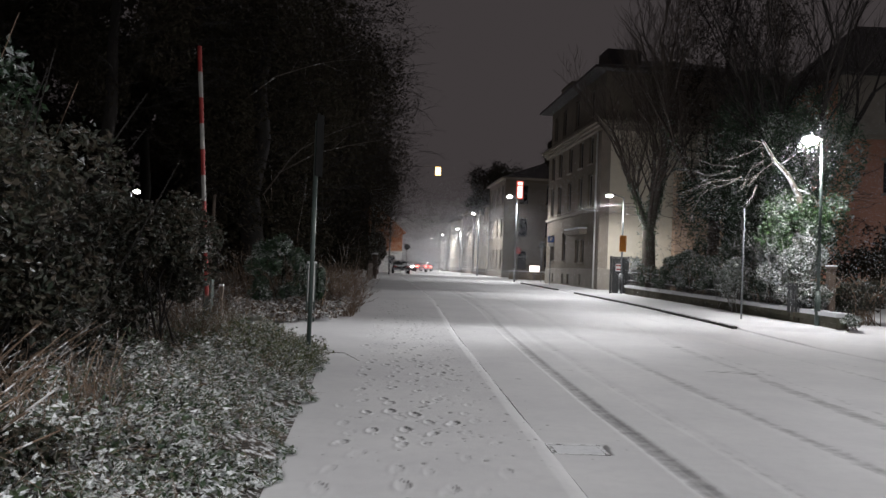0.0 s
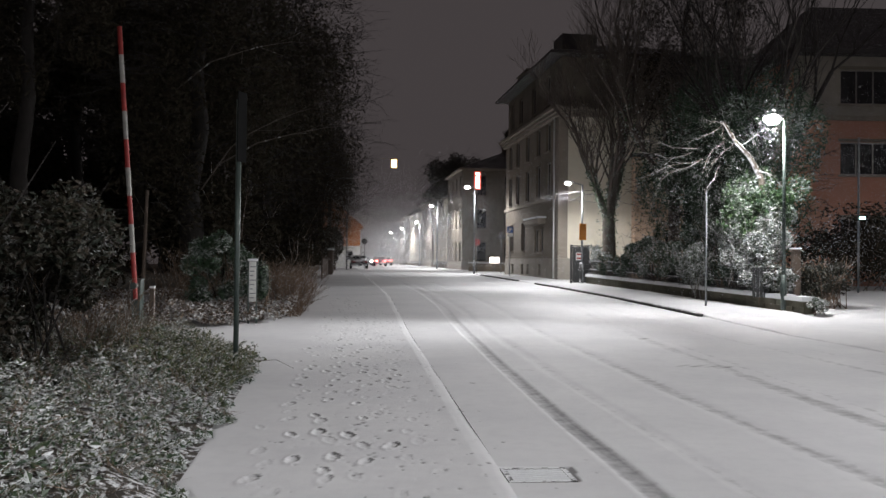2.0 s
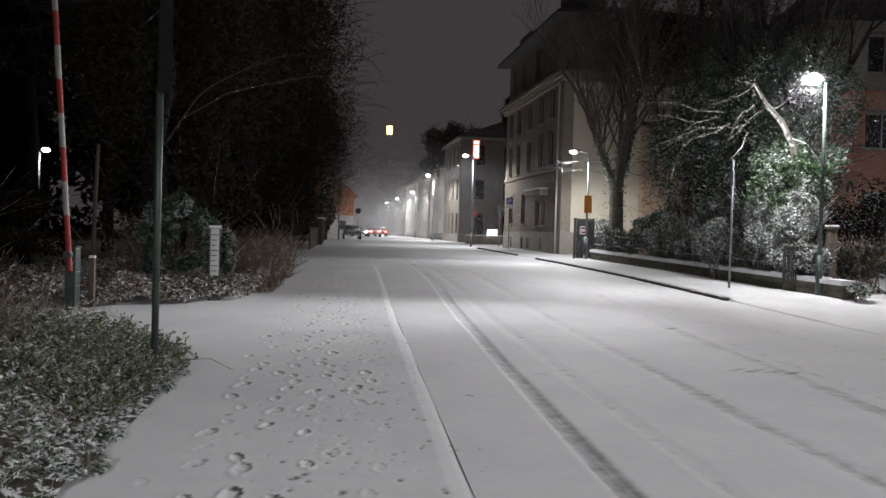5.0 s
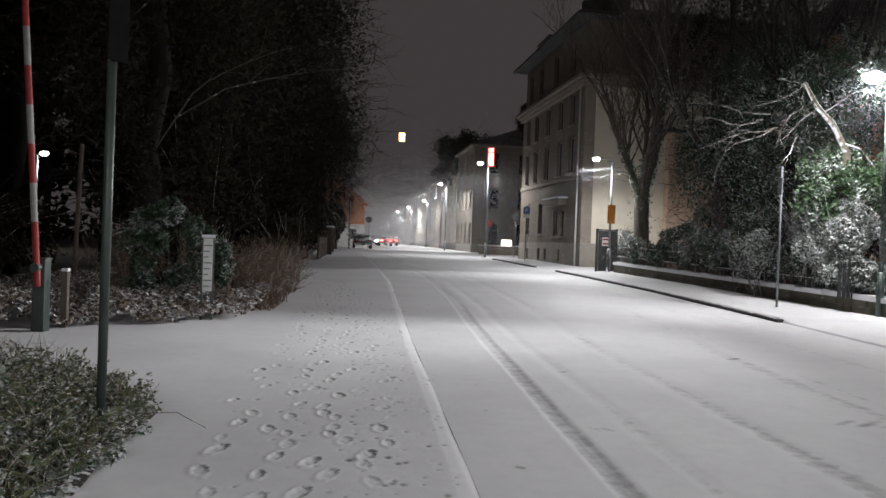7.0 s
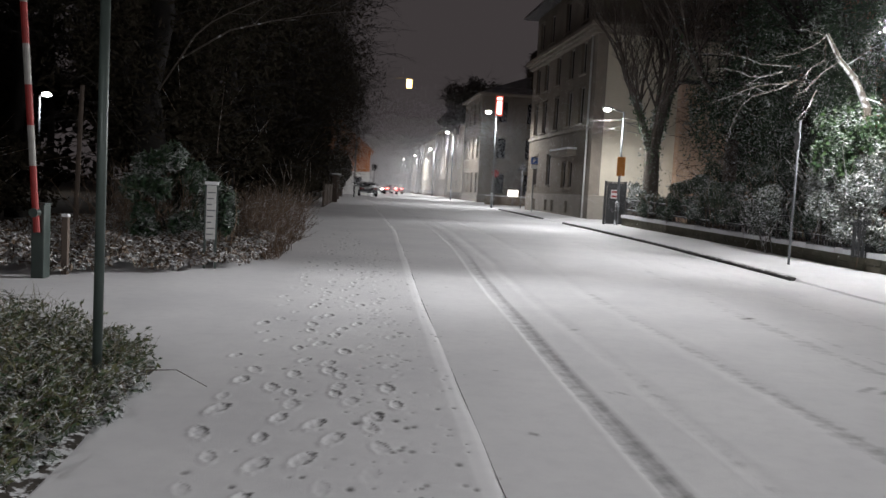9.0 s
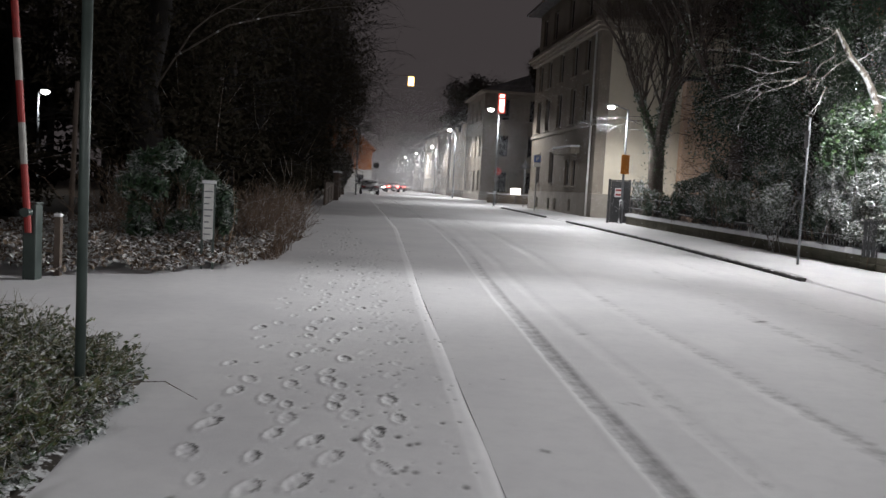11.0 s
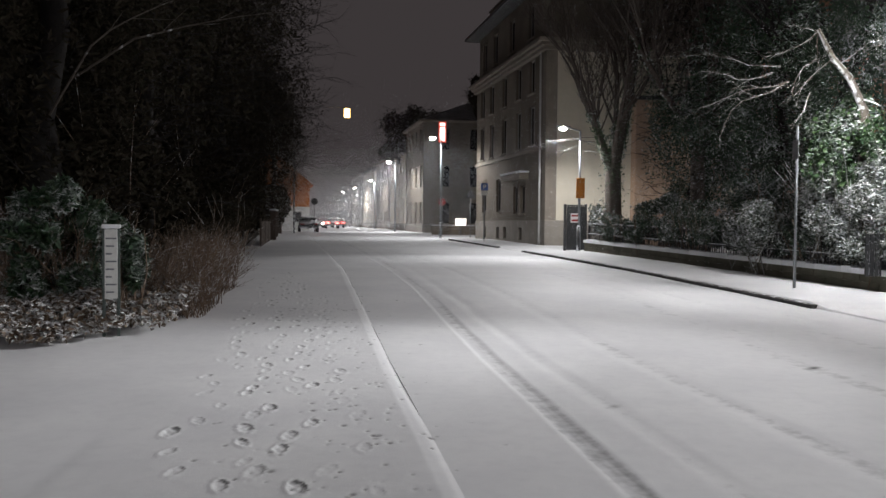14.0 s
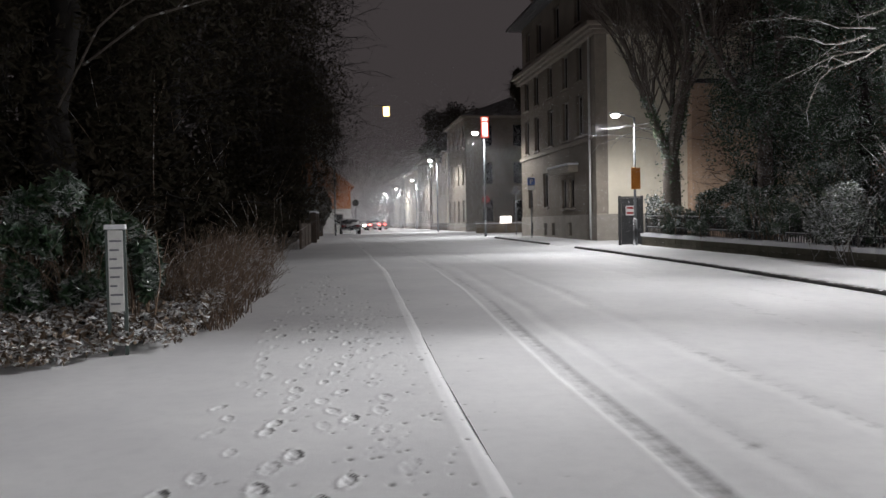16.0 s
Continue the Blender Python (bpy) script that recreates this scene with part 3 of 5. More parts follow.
street_lamp(-18.6, 47.0, 4.75, 0.2, M_STEEL, 260, "lit lamp behind the trees", 0, head=0.3, lens_h=0.115)

# ---- garden wall with railing ----
WALL_A, WALL_B = (11.8, 25.1), (9.62, 45.2)
wall_len = math.hypot(WALL_B[0] - WALL_A[0], WALL_B[1] - WALL_A[1])
wall_turn = math.degrees(math.atan2(WALL_A[0] - WALL_B[0], WALL_B[1] - WALL_A[1]))
wall_rise = math.degrees(math.atan2(place_z(*WALL_B) - place_z(*WALL_A), wall_len))
garden_wall = thing("garden_wall", WALL_A[0], WALL_A[1], place_z(*WALL_A), 0, "low mossy stone garden wall capped with snow", "wall", kind="structure")
garden_wall.matrix_world = pose(WALL_A[0], WALL_A[1], place_z(*WALL_A), wall_rise, 0, wall_turn)
rng = random.Random(7)
part("core", box(B(), 0.03, 0.32, 0.02, wall_len - 0.02, -0.15, 0.36), M_WALL, garden_wall)
y = 0.0
while y < wall_len - 0.3:
    ln = min(rng.uniform(0.45, 0.85), wall_len - y)
    zz = 0.0
    for k in range(2):
        h = 0.19 if k == 0 else 0.185
        d = rng.uniform(0, 0.02)
        part("stone", box(B(), -d, 0.10, y + 0.008, y + ln - 0.008, zz - (0.1 if k == 0 else 0), zz + h - 0.008, 0.014), M_WALL, garden_wall)
        zz += h
    y += ln
bm = B()
cap_n = 60
for i in range(cap_n):
    a, b = i * wall_len / cap_n, (i + 1) * wall_len / cap_n
    box(bm, -0.06 + 0.012 * math.sin(i * 1.7), 0.37, a, b, 0.365, 0.50 + 0.014 * math.sin(i * 2.3) + 0.010 * math.sin(i * 5.1))
bmesh.ops.remove_doubles(bm, verts=bm.verts, dist=0.001)
part("snow_cap", bm, M_SNOWCAP, garden_wall, "soft snow on the wall top")

railing = thing("railing", 0, 0, 0, 0, "dark iron railing with snow on its rails on the garden wall", "railing")
railing.matrix_world = garden_wall.matrix_world.copy()
for zz in (0.72, 1.16):
    part("rail", box(B(), 0.14, 0.19, 1.8, wall_len, zz, zz + 0.045, 0.006), M_DARKSTEEL, railing)
    part("rail_snow", box(B(), 0.142, 0.188, 1.8, wall_len, zz + 0.047, zz + 0.062, 0.006), M_SNOWCAP, railing)
picket = None
for i in range(int((wall_len - 1.8) / 0.135)):
    y = 1.85 + 0.135 * i
    if picket is None:
        ob = part("picket", box(B(), -0.011, 0.011, -0.011, 0.011, 0.42, 1.27), M_DARKSTEEL, railing)
        picket = ob.data
    else:
        ob = new("picket", picket)
        ob.parent = railing
    ob.location = (0.165, y, 0)
for y in (1.8, 6.7, 11.6, 16.4, wall_len - 0.1):
    part("post", box(B(), 0.125, 0.205, y - 0.04, y + 0.04, 0.36, 1.32, 0.006), M_DARKSTEEL, railing)

pillar = thing("gate_pillar", 12.55, 27.2, place_z(12.5, 27), 5, "brown wooden gate post with a snow cap", "gate post")
part("shaft", box(B(), -0.11, 0.11, -0.11, 0.11, -0.1, 1.82, 0.012), M_WOOD, pillar)
part("cap", box(B(), -0.15, 0.15, -0.15, 0.15, 1.82, 1.88, 0.01), M_WOOD, pillar)
part("snow_cap", box(B(), -0.14, 0.14, -0.14, 0.14, 1.88, 1.93, 0.02), M_SNOWCAP, pillar)
panel = thing("fence_panel", 12.55, 27.2, place_z(12.5, 27), 5, "dark slatted fence between the gate post and the wall", "fence")
for i in range(11):
    x = -1.45 + 0.125 * i
    part("board", box(B(), x, x + 0.1, -0.012, 0.012, 0.35, 1.3, 0.003), M_DARKSTEEL, panel)
for zz in (0.55, 1.15):
    part("rail", box(B(), -1.5, -0.12, 0.014, 0.05, zz, zz + 0.07), M_DARKSTEEL, panel)

# ---- poles and signs on the right pavement ----


def sign_pole(x, y, h, label, r=0.032, material=M_STEEL, name="sign_post"):
    z = place_z(x, y)
    ob = thing(name, x, y, z, 0, label, "sign post")
    smooth(part("pole", rod(B(), (0, 0, -0.15), (0, 0, h), r, r, 12), material, ob))
    smooth(part("pole_cap", rod(B(), (0, 0, h), (0, 0, h + 0.03), r * 1.08, r * 0.6, 12), material, ob))
    return ob


p = sign_pole(9.9, 27.86, 3.72, "thin steel sign post with its plate edge-on")
part("plate", box(B(), -0.05, -0.035, -0.12, 0.12, 2.98, 3.42, 0.003), M_PLATE, p)
for zz in (3.05, 3.3):
    part("clamp", box(B(), -0.034, 0.04, -0.045, 0.045, zz, zz + 0.04, 0.004), M_STEEL, p)

p = sign_pole(20.1, 37.2, 6.9, "tall thin pole with a small teal lamp", 0.045, M_STEEL, "lamp_post")
p["category"] = "lamp post"
part("small_lamp", box(B(), 0.05, 0.3, -0.06, 0.06, 3.27, 3.38, 0.02), E_TEAL, p, "glowing teal lamp")

p = sign_pole(6.95, 58.0, 3.4, "parking sign on a pole before the house")
part("plate", box(B(), -0.21, 0.21, -0.055, -0.04, 3.0, 3.42, 0.01), M_BLUE, p)
part("lower_plate", box(B(), -0.21, 0.21, -0.055, -0.04, 2.72, 2.96, 0.005), M_WHITE, p)
cu = bpy.data.curves.new("letter", "FONT")
cu.body, cu.size, cu.align_x, cu.extrude = "P", 0.4, "CENTER", 0.002
letter = new("letter", cu)
letter.parent = p
letter.matrix_local = pose(0, -0.06, 3.07, 90, 0, 0)
cu.materials.append(M_WHITE)

p = sign_pole(7.5, 69.0, 3.4, "triangular warning sign seen from behind at the side street")
bm = B()
vs = [bm.verts.new((0.45 * math.cos(a), -0.05, 3.1 + 0.45 * math.sin(a))) for a in (math.pi / 2, math.pi * 7 / 6, math.pi * 11 / 6)]
f = bm.faces.new(vs)
r = bmesh.ops.extrude_face_region(bm, geom=[f])
bmesh.ops.translate(bm, vec=(0, 0.02, 0), verts=[v for v in r["geom"] if isinstance(v, bmesh.types.BMVert)])
bmesh.ops.recalc_face_normals(bm, faces=bm.faces)
part("plate", bm, M_PLATE, p)

p = thing("illuminated_pylon", 5.85, 74.0, place_z(5.85, 74.0), 0, "tall pole with a lit white and red sign box on top", "lit sign")
smooth(part("pole", rod(B(), (0, 0, -0.1), (0, 0, 7.4), 0.045, 0.035, 12), M_PLATE, p))
part("box", box(B(), -0.30, 0.30, -0.09, 0.09, 7.35, 8.95, 0.02), E_SIGNRED, p, "glowing red sign box")
part("light_panel", box(B(), -0.2, 0.2, -0.115, -0.092, 7.45, 8.5, 0.01), E_SIGN, p, "glowing white panel")
part("top_panel", box(B(), -0.2, 0.2, -0.115, -0.092, 8.62, 8.86, 0.01), E_SIGN, p, "glowing white panel")
bm = rod(B(), (0, -0.07, 2.65), (0, -0.09, 2.65), 0.3, 0.3, 24)
part("round_sign", bm, M_RED, p, "round red sign disc")

# ---- gate by the house ----
gate = thing("metal_gate", 9.55, 46.6, place_z(9.55, 46.6), 6, "dark grey sheet-metal gate with a red and white notice", "gate")
part("gate_leaf", box(B(), -0.42, 0.48, -0.03, 0.03, 0.05, 2.05, 0.01), M_DARKSTEEL, gate)
for x in (-0.5, 0.5):
    part("gate_post", box(B(), x - 0.05, x + 0.05, -0.05, 0.05, -0.1, 2.15, 0.008), M_DARKSTEEL, gate)
part("notice", box(B(), -0.24, 0.14, -0.045, -0.034, 1.3, 1.72, 0.003), M_WHITE, gate, "white notice with red bars")
for zz in (1.36, 1.58):
    part("red_bar", box(B(), -0.2, 0.1, -0.05, -0.046, zz, zz + 0.09), M_RED, gate)
part("top_rail", box(B(), -0.45, 0.45, -0.04, 0.04, 2.06, 2.12, 0.006), M_DARKSTEEL, gate)
board = thing("orange_board", 9.45, 45.55, 0, 8, "orange board strapped to the lamp pole", "sign")
part("panel", box(B(), -0.2, 0.2, -0.125, -0.095, 2.86, 3.76, 0.008), M_ORANGE, board)
for zz in (3.0, 3.55):
    part("strap", box(B(), -0.08, 0.08, -0.094, 0.08, zz, zz + 0.05), M_STEEL, board)
bollard = thing("gate_bollard", 9.3, 45.1, place_z(9.3, 45.1), 0, "dark iron bollard at the wall end", "bollard")
smooth(part("shaft", rod(B(), (0, 0, -0.1), (0, 0, 1.05), 0.075, 0.065, 12), M_DARKSTEEL, bollard))
smooth(part("cap", rod(B(), (0, 0, 1.05), (0, 0, 1.13), 0.08, 0.03, 12), M_SNOWCAP, bollard))

# ---- houses ----


def walled(bm, length, z0, z1, openings, t=0.4, x0=0.0):
    """A wall along +y in the plane x0, with real openings (y0, y1, z0, z1)."""
    ys = sorted({0.0, length, *(o[0] for o in openings), *(o[1] for o in openings)})
    zs = sorted({z0, z1, *(o[2] for o in openings), *(o[3] for o in openings)})
    for a, b in zip(ys, ys[1:]):
        for c, d in zip(zs, zs[1:]):
            if not any(o[0] < (a + b) / 2 < o[1] and o[2] < (c + d) / 2 < o[3] for o in openings):
                box(bm, x0, x0 + t, a, b, c, d)
    bmesh.ops.remove_doubles(bm, verts=bm.verts, dist=0.0005)
    return bm


def window(house, y0, y1, z0, z1, x=0.0, sill=True, trim=M_TRIM, glass=M_GLASS, bars=1):
    """A window in a wall that faces -x."""
    w = part("window", box(box(box(box(B(), x + 0.14, x + 0.2, y0, y0 + 0.07, z0, z1), x + 0.14, x + 0.2, y1 - 0.07, y1, z0, z1), x + 0.14, x + 0.2, y0 + 0.07, y1 - 0.07, z0, z0 + 0.07), x + 0.14, x + 0.2, y0 + 0.07, y1 - 0.07, z1 - 0.07, z1), M_FRAME, house)
    part("pane", box(B(), x + 0.165, x + 0.18, y0 + 0.07, y1 - 0.07, z0 + 0.07, z1 - 0.07), glass, w)
    for k in range(bars):
        ym = y0 + (y1 - y0) * (k + 1) / (bars + 1)
        part("mullion", box(B(), x + 0.13, x + 0.164, ym - 0.03, ym + 0.03, z0 + 0.07, z1 - 0.07), M_FRAME, w)
    if sill:
        part("sill", box(B(), x - 0.12, x + 0.13, y0 - 0.12, y1 + 0.12, z0 - 0.1, z0 - 0.004, 0.01), trim, w)
        part("lintel", box(B(), x - 0.04, x - 0.004, y0 - 0.13, y1 + 0.13, z1 + 0.004, z1 + 0.17, 0.01), M_PLASTER2 if trim is M_TRIM else trim, w)
    return w


HZ = 0.55
house = thing("corner_house", 9.12, 51.0, HZ, 6.1, "tall cream plastered corner house with a cornice and mansard roof", "house")
HL, HD = 15.0, 11.0
wins = []
for c in (2.5, 5.0, 8.0, 11.0, 13.4):
    wins.append((c - 0.55, c + 0.55, 5.4, 7.5))
    wins.append((c - 0.5, c + 0.5, 8.2, 10.0))
lower = [(3.6, 4.5, 1.75, 3.3), (5.0, 5.9, 1.75, 3.3), (8.6, 9.7, 1.9, 3.9), (12.2, 13.3, 1.9, 3.9)]
cellar = [(4.0, 4.6, 0.25, 0.95), (7.2, 7.8, 0.25, 0.95), (8.8, 9.4, 0.25, 0.95), (12.0, 12.6, 0.25, 0.95)]
# front darker than the end wall: missing lamplight is painted into the plaster
part("wall", walled(B(), HL, 1.35, 10.3, [o for o in wins + lower]), M_PLASTER2, house, "street front in plaster darkened as unlit")
part("plinth", walled(B(), HL, -0.3, 1.35, cellar, 0.46, -0.06), M_PLINTH, house)
for o in wins:
    window(house, *o)
for o in lower:
    window(house, *o)
for o in cellar:
    window(house, *o, sill=False, x=0.0, bars=2)
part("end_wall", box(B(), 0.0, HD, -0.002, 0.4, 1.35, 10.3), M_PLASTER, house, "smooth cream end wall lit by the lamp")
part("end_plinth", box(B(), -0.06, HD, -0.062, 0.4, -0.3, 1.35, 0.01), M_PLINTH, house)
part("corner_strip", box(B(), -0.05, 0.55, -0.05, 0.5, 1.36, 10.2, 0.01), M_TRIM, house)
part("back_wall", box(B(), HD - 0.4, HD, 0.4, HL, -0.3, 14), M_PLASTER2, house)
part("far_wall", box(B(), 0.4, HD - 0.4, HL - 0.4, HL, -0.3, 14), M_PLASTER2, house)
for zz, dd, hh in ((10.02, 0.25, 0.18), (10.2, 0.42, 0.16), (10.36, 0.6, 0.2)):
    part("cornice", box(B(), -dd, HD, -dd, HL + 0.1, zz, zz + hh - 0.003, 0.02), M_TRIM, house)
part("sill_course", box(B(), -0.14, 0.0, 0.6, HL, 5.0, 5.2, 0.02), M_TRIM, house)
bay = part("bay", box(B(), -0.55, -0.01, 2.9, 6.6, 3.6, 3.95, 0.03), M_TRIM, house)
part("bay_roof", box(B(), -0.62, -0.01, 2.8, 6.7, 3.96, 4.06, 0.02), M_SNOWCAP, house)
mansard = [(2.6, 3.7, 11.3, 13.2), (6.4, 7.5, 11.3, 13.2), (10.2, 11.3, 11.3, 13.2), (13.0, 14.0, 11.3, 13.2)]
# attic in the same shade-darkened plaster
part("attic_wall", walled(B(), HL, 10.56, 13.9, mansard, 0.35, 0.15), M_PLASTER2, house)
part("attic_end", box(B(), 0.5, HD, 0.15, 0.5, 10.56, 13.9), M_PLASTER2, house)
for o in mansard:
    window(house, *o, x=0.15)
bm = B()
pts = [(-0.7, -0.7, 13.9), (HD + 0.5, -0.7, 13.9), (HD + 0.5, HL + 0.5, 13.9), (-0.7, HL + 0.5, 13.9), (4.2, 4.4, 15.7), (HD - 3.8, 4.4, 15.7), (HD - 3.8, HL - 4.4, 15.7), (4.2, HL - 4.4, 15.7)]
v = [bm.verts.new(q) for q in pts]
for q in ((0, 1, 5, 4), (1, 2, 6, 5), (2, 3, 7, 6), (3, 0, 4, 7), (4, 5, 6, 7), (3, 2, 1, 0)):
    bm.faces.new([v[i] for i in q])
part("roof", bm, M_ROOF, house, "dark slate roof")
part("eave", box(B(), -0.8, HD + 0.6, -0.8, HL + 0.6, 13.72, 13.89, 0.03), M_ROOF, house)
part("dormer", box(B(), 0.2, 2.4, 0.2, 2.2, 13.95, 15.2, 0.04), M_ROOF, house)
chimney = part("chimney", box(B(), 0.7, 1.7, 11.2, 14.4, 13.95, 15.5, 0.03), M_PLASTER2, house)
part("chimney_cap", box(B(), 0.62, 1.78, 11.1, 14.5, 15.505, 15.62, 0.02), M_TRIM, chimney)
smooth(part("downpipe", rod(B(), (-0.11, 0.72, 0.1), (-0.11, 0.72, 10.0), 0.055, 0.055, 10), M_WHITE, house, "white rain pipe"))

wing = thing("rear_wing", 9.12, 51.0, HZ, 6.1, "warm-toned plastered wing behind the bare tree", "house")
part("wall", box(B(), 4.6, 9.5, -0.6, -0.07, -0.3, 7.6, 0.01), M_WARMPLASTER, wing)
part("roof", box(B(), 4.45, 9.7, -0.75, -0.1, 7.6, 7.8, 0.02), M_ROOF, wing)

red_house = thing("salmon_house", 21.0, 45.0, 0.5, 90, "salmon plastered house with dark windows behind the trees", "house")
# front faces -y of the place: local x looks back, local y runs to -x
W = 17.0
red_house.matrix_world = pose(38.0, 45.0, 0.4, 0, 0, 90)
rw = []
for c in (3.0, 7.6, 13.2):
    rw += [(c - 1.4, c + 1.4, 6.15, 7.95), (c - 1.4, c + 1.4, 10.0, 11.9), (c - 1.4, c + 1.4, 2.0, 3.8)]
part("wall", walled(B(), W, -0.3, 9.25, [o for o in rw if o[3] < 9]), M_SALMON, red_house)
part("upper_wall", walled(B(), W, 9.25, 12.6, [o for o in rw if o[2] > 9]), M_PLINTH, red_house, "dark upper storey")
for o in rw:
    window(red_house, *o, bars=2)
part("string_course", box(B(), -0.15, 0.0, -0.1, W + 0.1, 9.1, 9.35, 0.02), M_TRIM, red_house)
part("side_wall", box(B(), 0.4, 10, W - 0.4, W, -0.3, 12.6), M_SALMON, red_house)
part("eave", box(B(), -0.7, 10.4, -0.7, W + 0.7, 12.6, 12.85, 0.03), M_ROOF, red_house)
bm = B()
v = [bm.verts.new(q) for q in ((-0.7, -0.7, 12.86), (10.4, -0.7, 12.86), (10.4, W + 0.7, 12.86), (-0.7, W + 0.7, 12.86), (4.8, 3, 16.8), (4.8, W - 3, 16.8))]
for q in ((0, 3, 5, 4), (1, 0, 4), (2, 1, 4, 5), (3, 2, 5), (3, 0, 1, 2)):
    bm.faces.new([v[i] for i in q])
bmesh.ops.recalc_face_normals(bm, faces=bm.faces)
part("roof", bm, M_ROOF, red_house)


def plain_house(x, y, w, d, h, rz, wall_mat, label, floors, cols, base=None, ridge=3.0):
    """A far town house whose street front faces its own -x; the end faces -y."""
    z = place_z(x, y)
    ob = thing("town_house", x, y, z, rz, label, "house", "houses along the road")
    fh = h / floors
    ops = []
    for f in range(floors):
        for c in range(cols):
            yc = d * (c + 0.5) / cols
            ops.append((yc - 0.5, yc + 0.5, f * fh + 0.9, f * fh + fh - 0.55))
    part("wall", walled(B(), d, -0.3, h, ops, 0.35), wall_mat, ob)
    for o in ops:
        window(ob, *o, sill=False)
    ecols = max(int(w / 2.6), 1)
    bm = B()
    for f in range(floors):
        for c in range(ecols):
            xc = 0.6 + (w - 0.6) * (c + 0.5) / ecols
            e = part("window", box(box(B(), xc - 0.55, xc - 0.48, -0.05, -0.002, f * fh + 0.9, f * fh + fh - 0.6), xc + 0.48, xc + 0.55, -0.05, -0.002, f * fh + 0.9, f * fh + fh - 0.6), M_TRIM, ob)
            part("pane", box(B(), xc - 0.48, xc + 0.48, -0.03, -0.002, f * fh + 0.92, f * fh + fh - 0.62), M_GLASS, e)
    part("end_wall", box(bm, 0.352, w, 0.0, 0.35, -0.3, h), wall_mat, ob)
    if base:
        part("plinth", box(B(), -0.08, w, -0.08, d, -0.3, 0.8, 0.02), base, ob)
    part("eave", box(B(), -0.4, w + 0.3, -0.4, d + 0.3, h, h + 0.2, 0.03), M_TRIM, ob)
    bm = B()
    v = [bm.verts.new(q) for q in ((-0.4, -0.4, h + 0.2), (w + 0.3, -0.4, h + 0.2), (w + 0.3, d + 0.3, h + 0.2), (-0.4, d + 0.3, h + 0.2), (w / 2, 1.5, h + ridge), (w / 2, d - 1.5, h + ridge))]
    for q in ((0, 3, 5, 4), (1, 0, 4), (2, 1, 4, 5), (3, 2, 5), (3, 0, 1, 2)):
        bm.faces.new([v[i] for i in q])
    bmesh.ops.recalc_face_normals(bm, faces=bm.faces)
    part("roof", bm, M_ROOF, ob)
    return ob


plain_house(5.3, 88.0, 9.5, 11.0, 10.6, 6, M_PLASTER2, "dark grey town house at the far corner of the side street", 3, 4, M_PLINTH, 2.2)
plain_house(4.1, 101.0, 9.0, 12.0, 8.5, 6, M_PLASTER, "pale town house along the snowy road", 3, 4, M_PLINTH)
plain_house(2.6, 116.0, 9.0, 13.0, 9.0, 6, M_PLASTER2, "grey town house along the snowy road", 3, 4, M_PLINTH)
plain_house(0.9, 132.0, 9.0, 16.0, 8.5, 6, M_PLASTER, "pale town house along the snowy road", 3, 5, M_PLINTH)
plain_house(-1.0, 152.0, 9.0, 20.0, 9.0, 6, M_PLASTER2, "grey town house far down the road", 3, 6, M_PLINTH)

orange = thing("orange_gable_house", -5.75, 96.0, 0.8, 6, "orange house with a white ground floor beside the road", "house")
part("ground_floor", box(B(), -8, -0.3, 0, 9, -0.3, 2.5, 0.02), M_WHITE, orange)
part("upper_wall", box(B(), -8, -0.3, 0, 9, 2.52, 4.7, 0.02), M_ORANGEWALL, orange)
bm = B()
v = [bm.verts.new(q) for q in ((0.1, -0.4, 4.7), (-8.4, -0.4, 4.7), (-4.2, -0.4, 8.4), (0.1, 9.4, 4.7), (-8.4, 9.4, 4.7), (-4.2, 9.4, 8.4))]
for q in ((0, 2, 1), (3, 4, 5), (0, 3, 5, 2), (1, 2, 5, 4), (0, 1, 4, 3)):
    bm.faces.new([v[i] for i in q])
part("roof", bm, M_ORANGEWALL, orange, "orange tiled gable roof")
for x in (-1.5, -3.2):
    w = part("window", box(B(), x - 0.4, x + 0.4, -0.05, -0.004, 0.9, 2.0, 0.01), M_FRAME, orange)
    part("pane", box(B(), x - 0.33, x + 0.33, -0.07, -0.052, 0.97, 1.93), M_GLASS, w)

# ---- low wall and lit box at the side street ----
parapet = thing("parapet_wall", 6.6, 78.0, place_z(6.6, 78.0), 4, "low rendered wall under snow along the side street", "wall", kind="structure")
part("wall", box(B(), -1.2, 9.0, 0, 0.3, -0.2, 0.75, 0.02), M_PLASTER2, parapet)
part("snow_cap", box(B(), -1.22, 9.0, -0.02, 0.32, 0.755, 0.83, 0.02), M_SNOWCAP, parapet)
lit = thing("lit_box_sign", 7.75, 77.4, place_z(7.75, 77.4), 4, "glowing white box sign on a short post", "lit sign")
part("post", box(B(), -0.05, 0.05, -0.05, 0.05, -0.1, 0.8), M_STEEL, lit)
part("panel", box(B(), -0.45, 0.45, -0.08, 0.08, 0.8, 1.35, 0.03), E_SIGN, lit)

# ---- cars ----


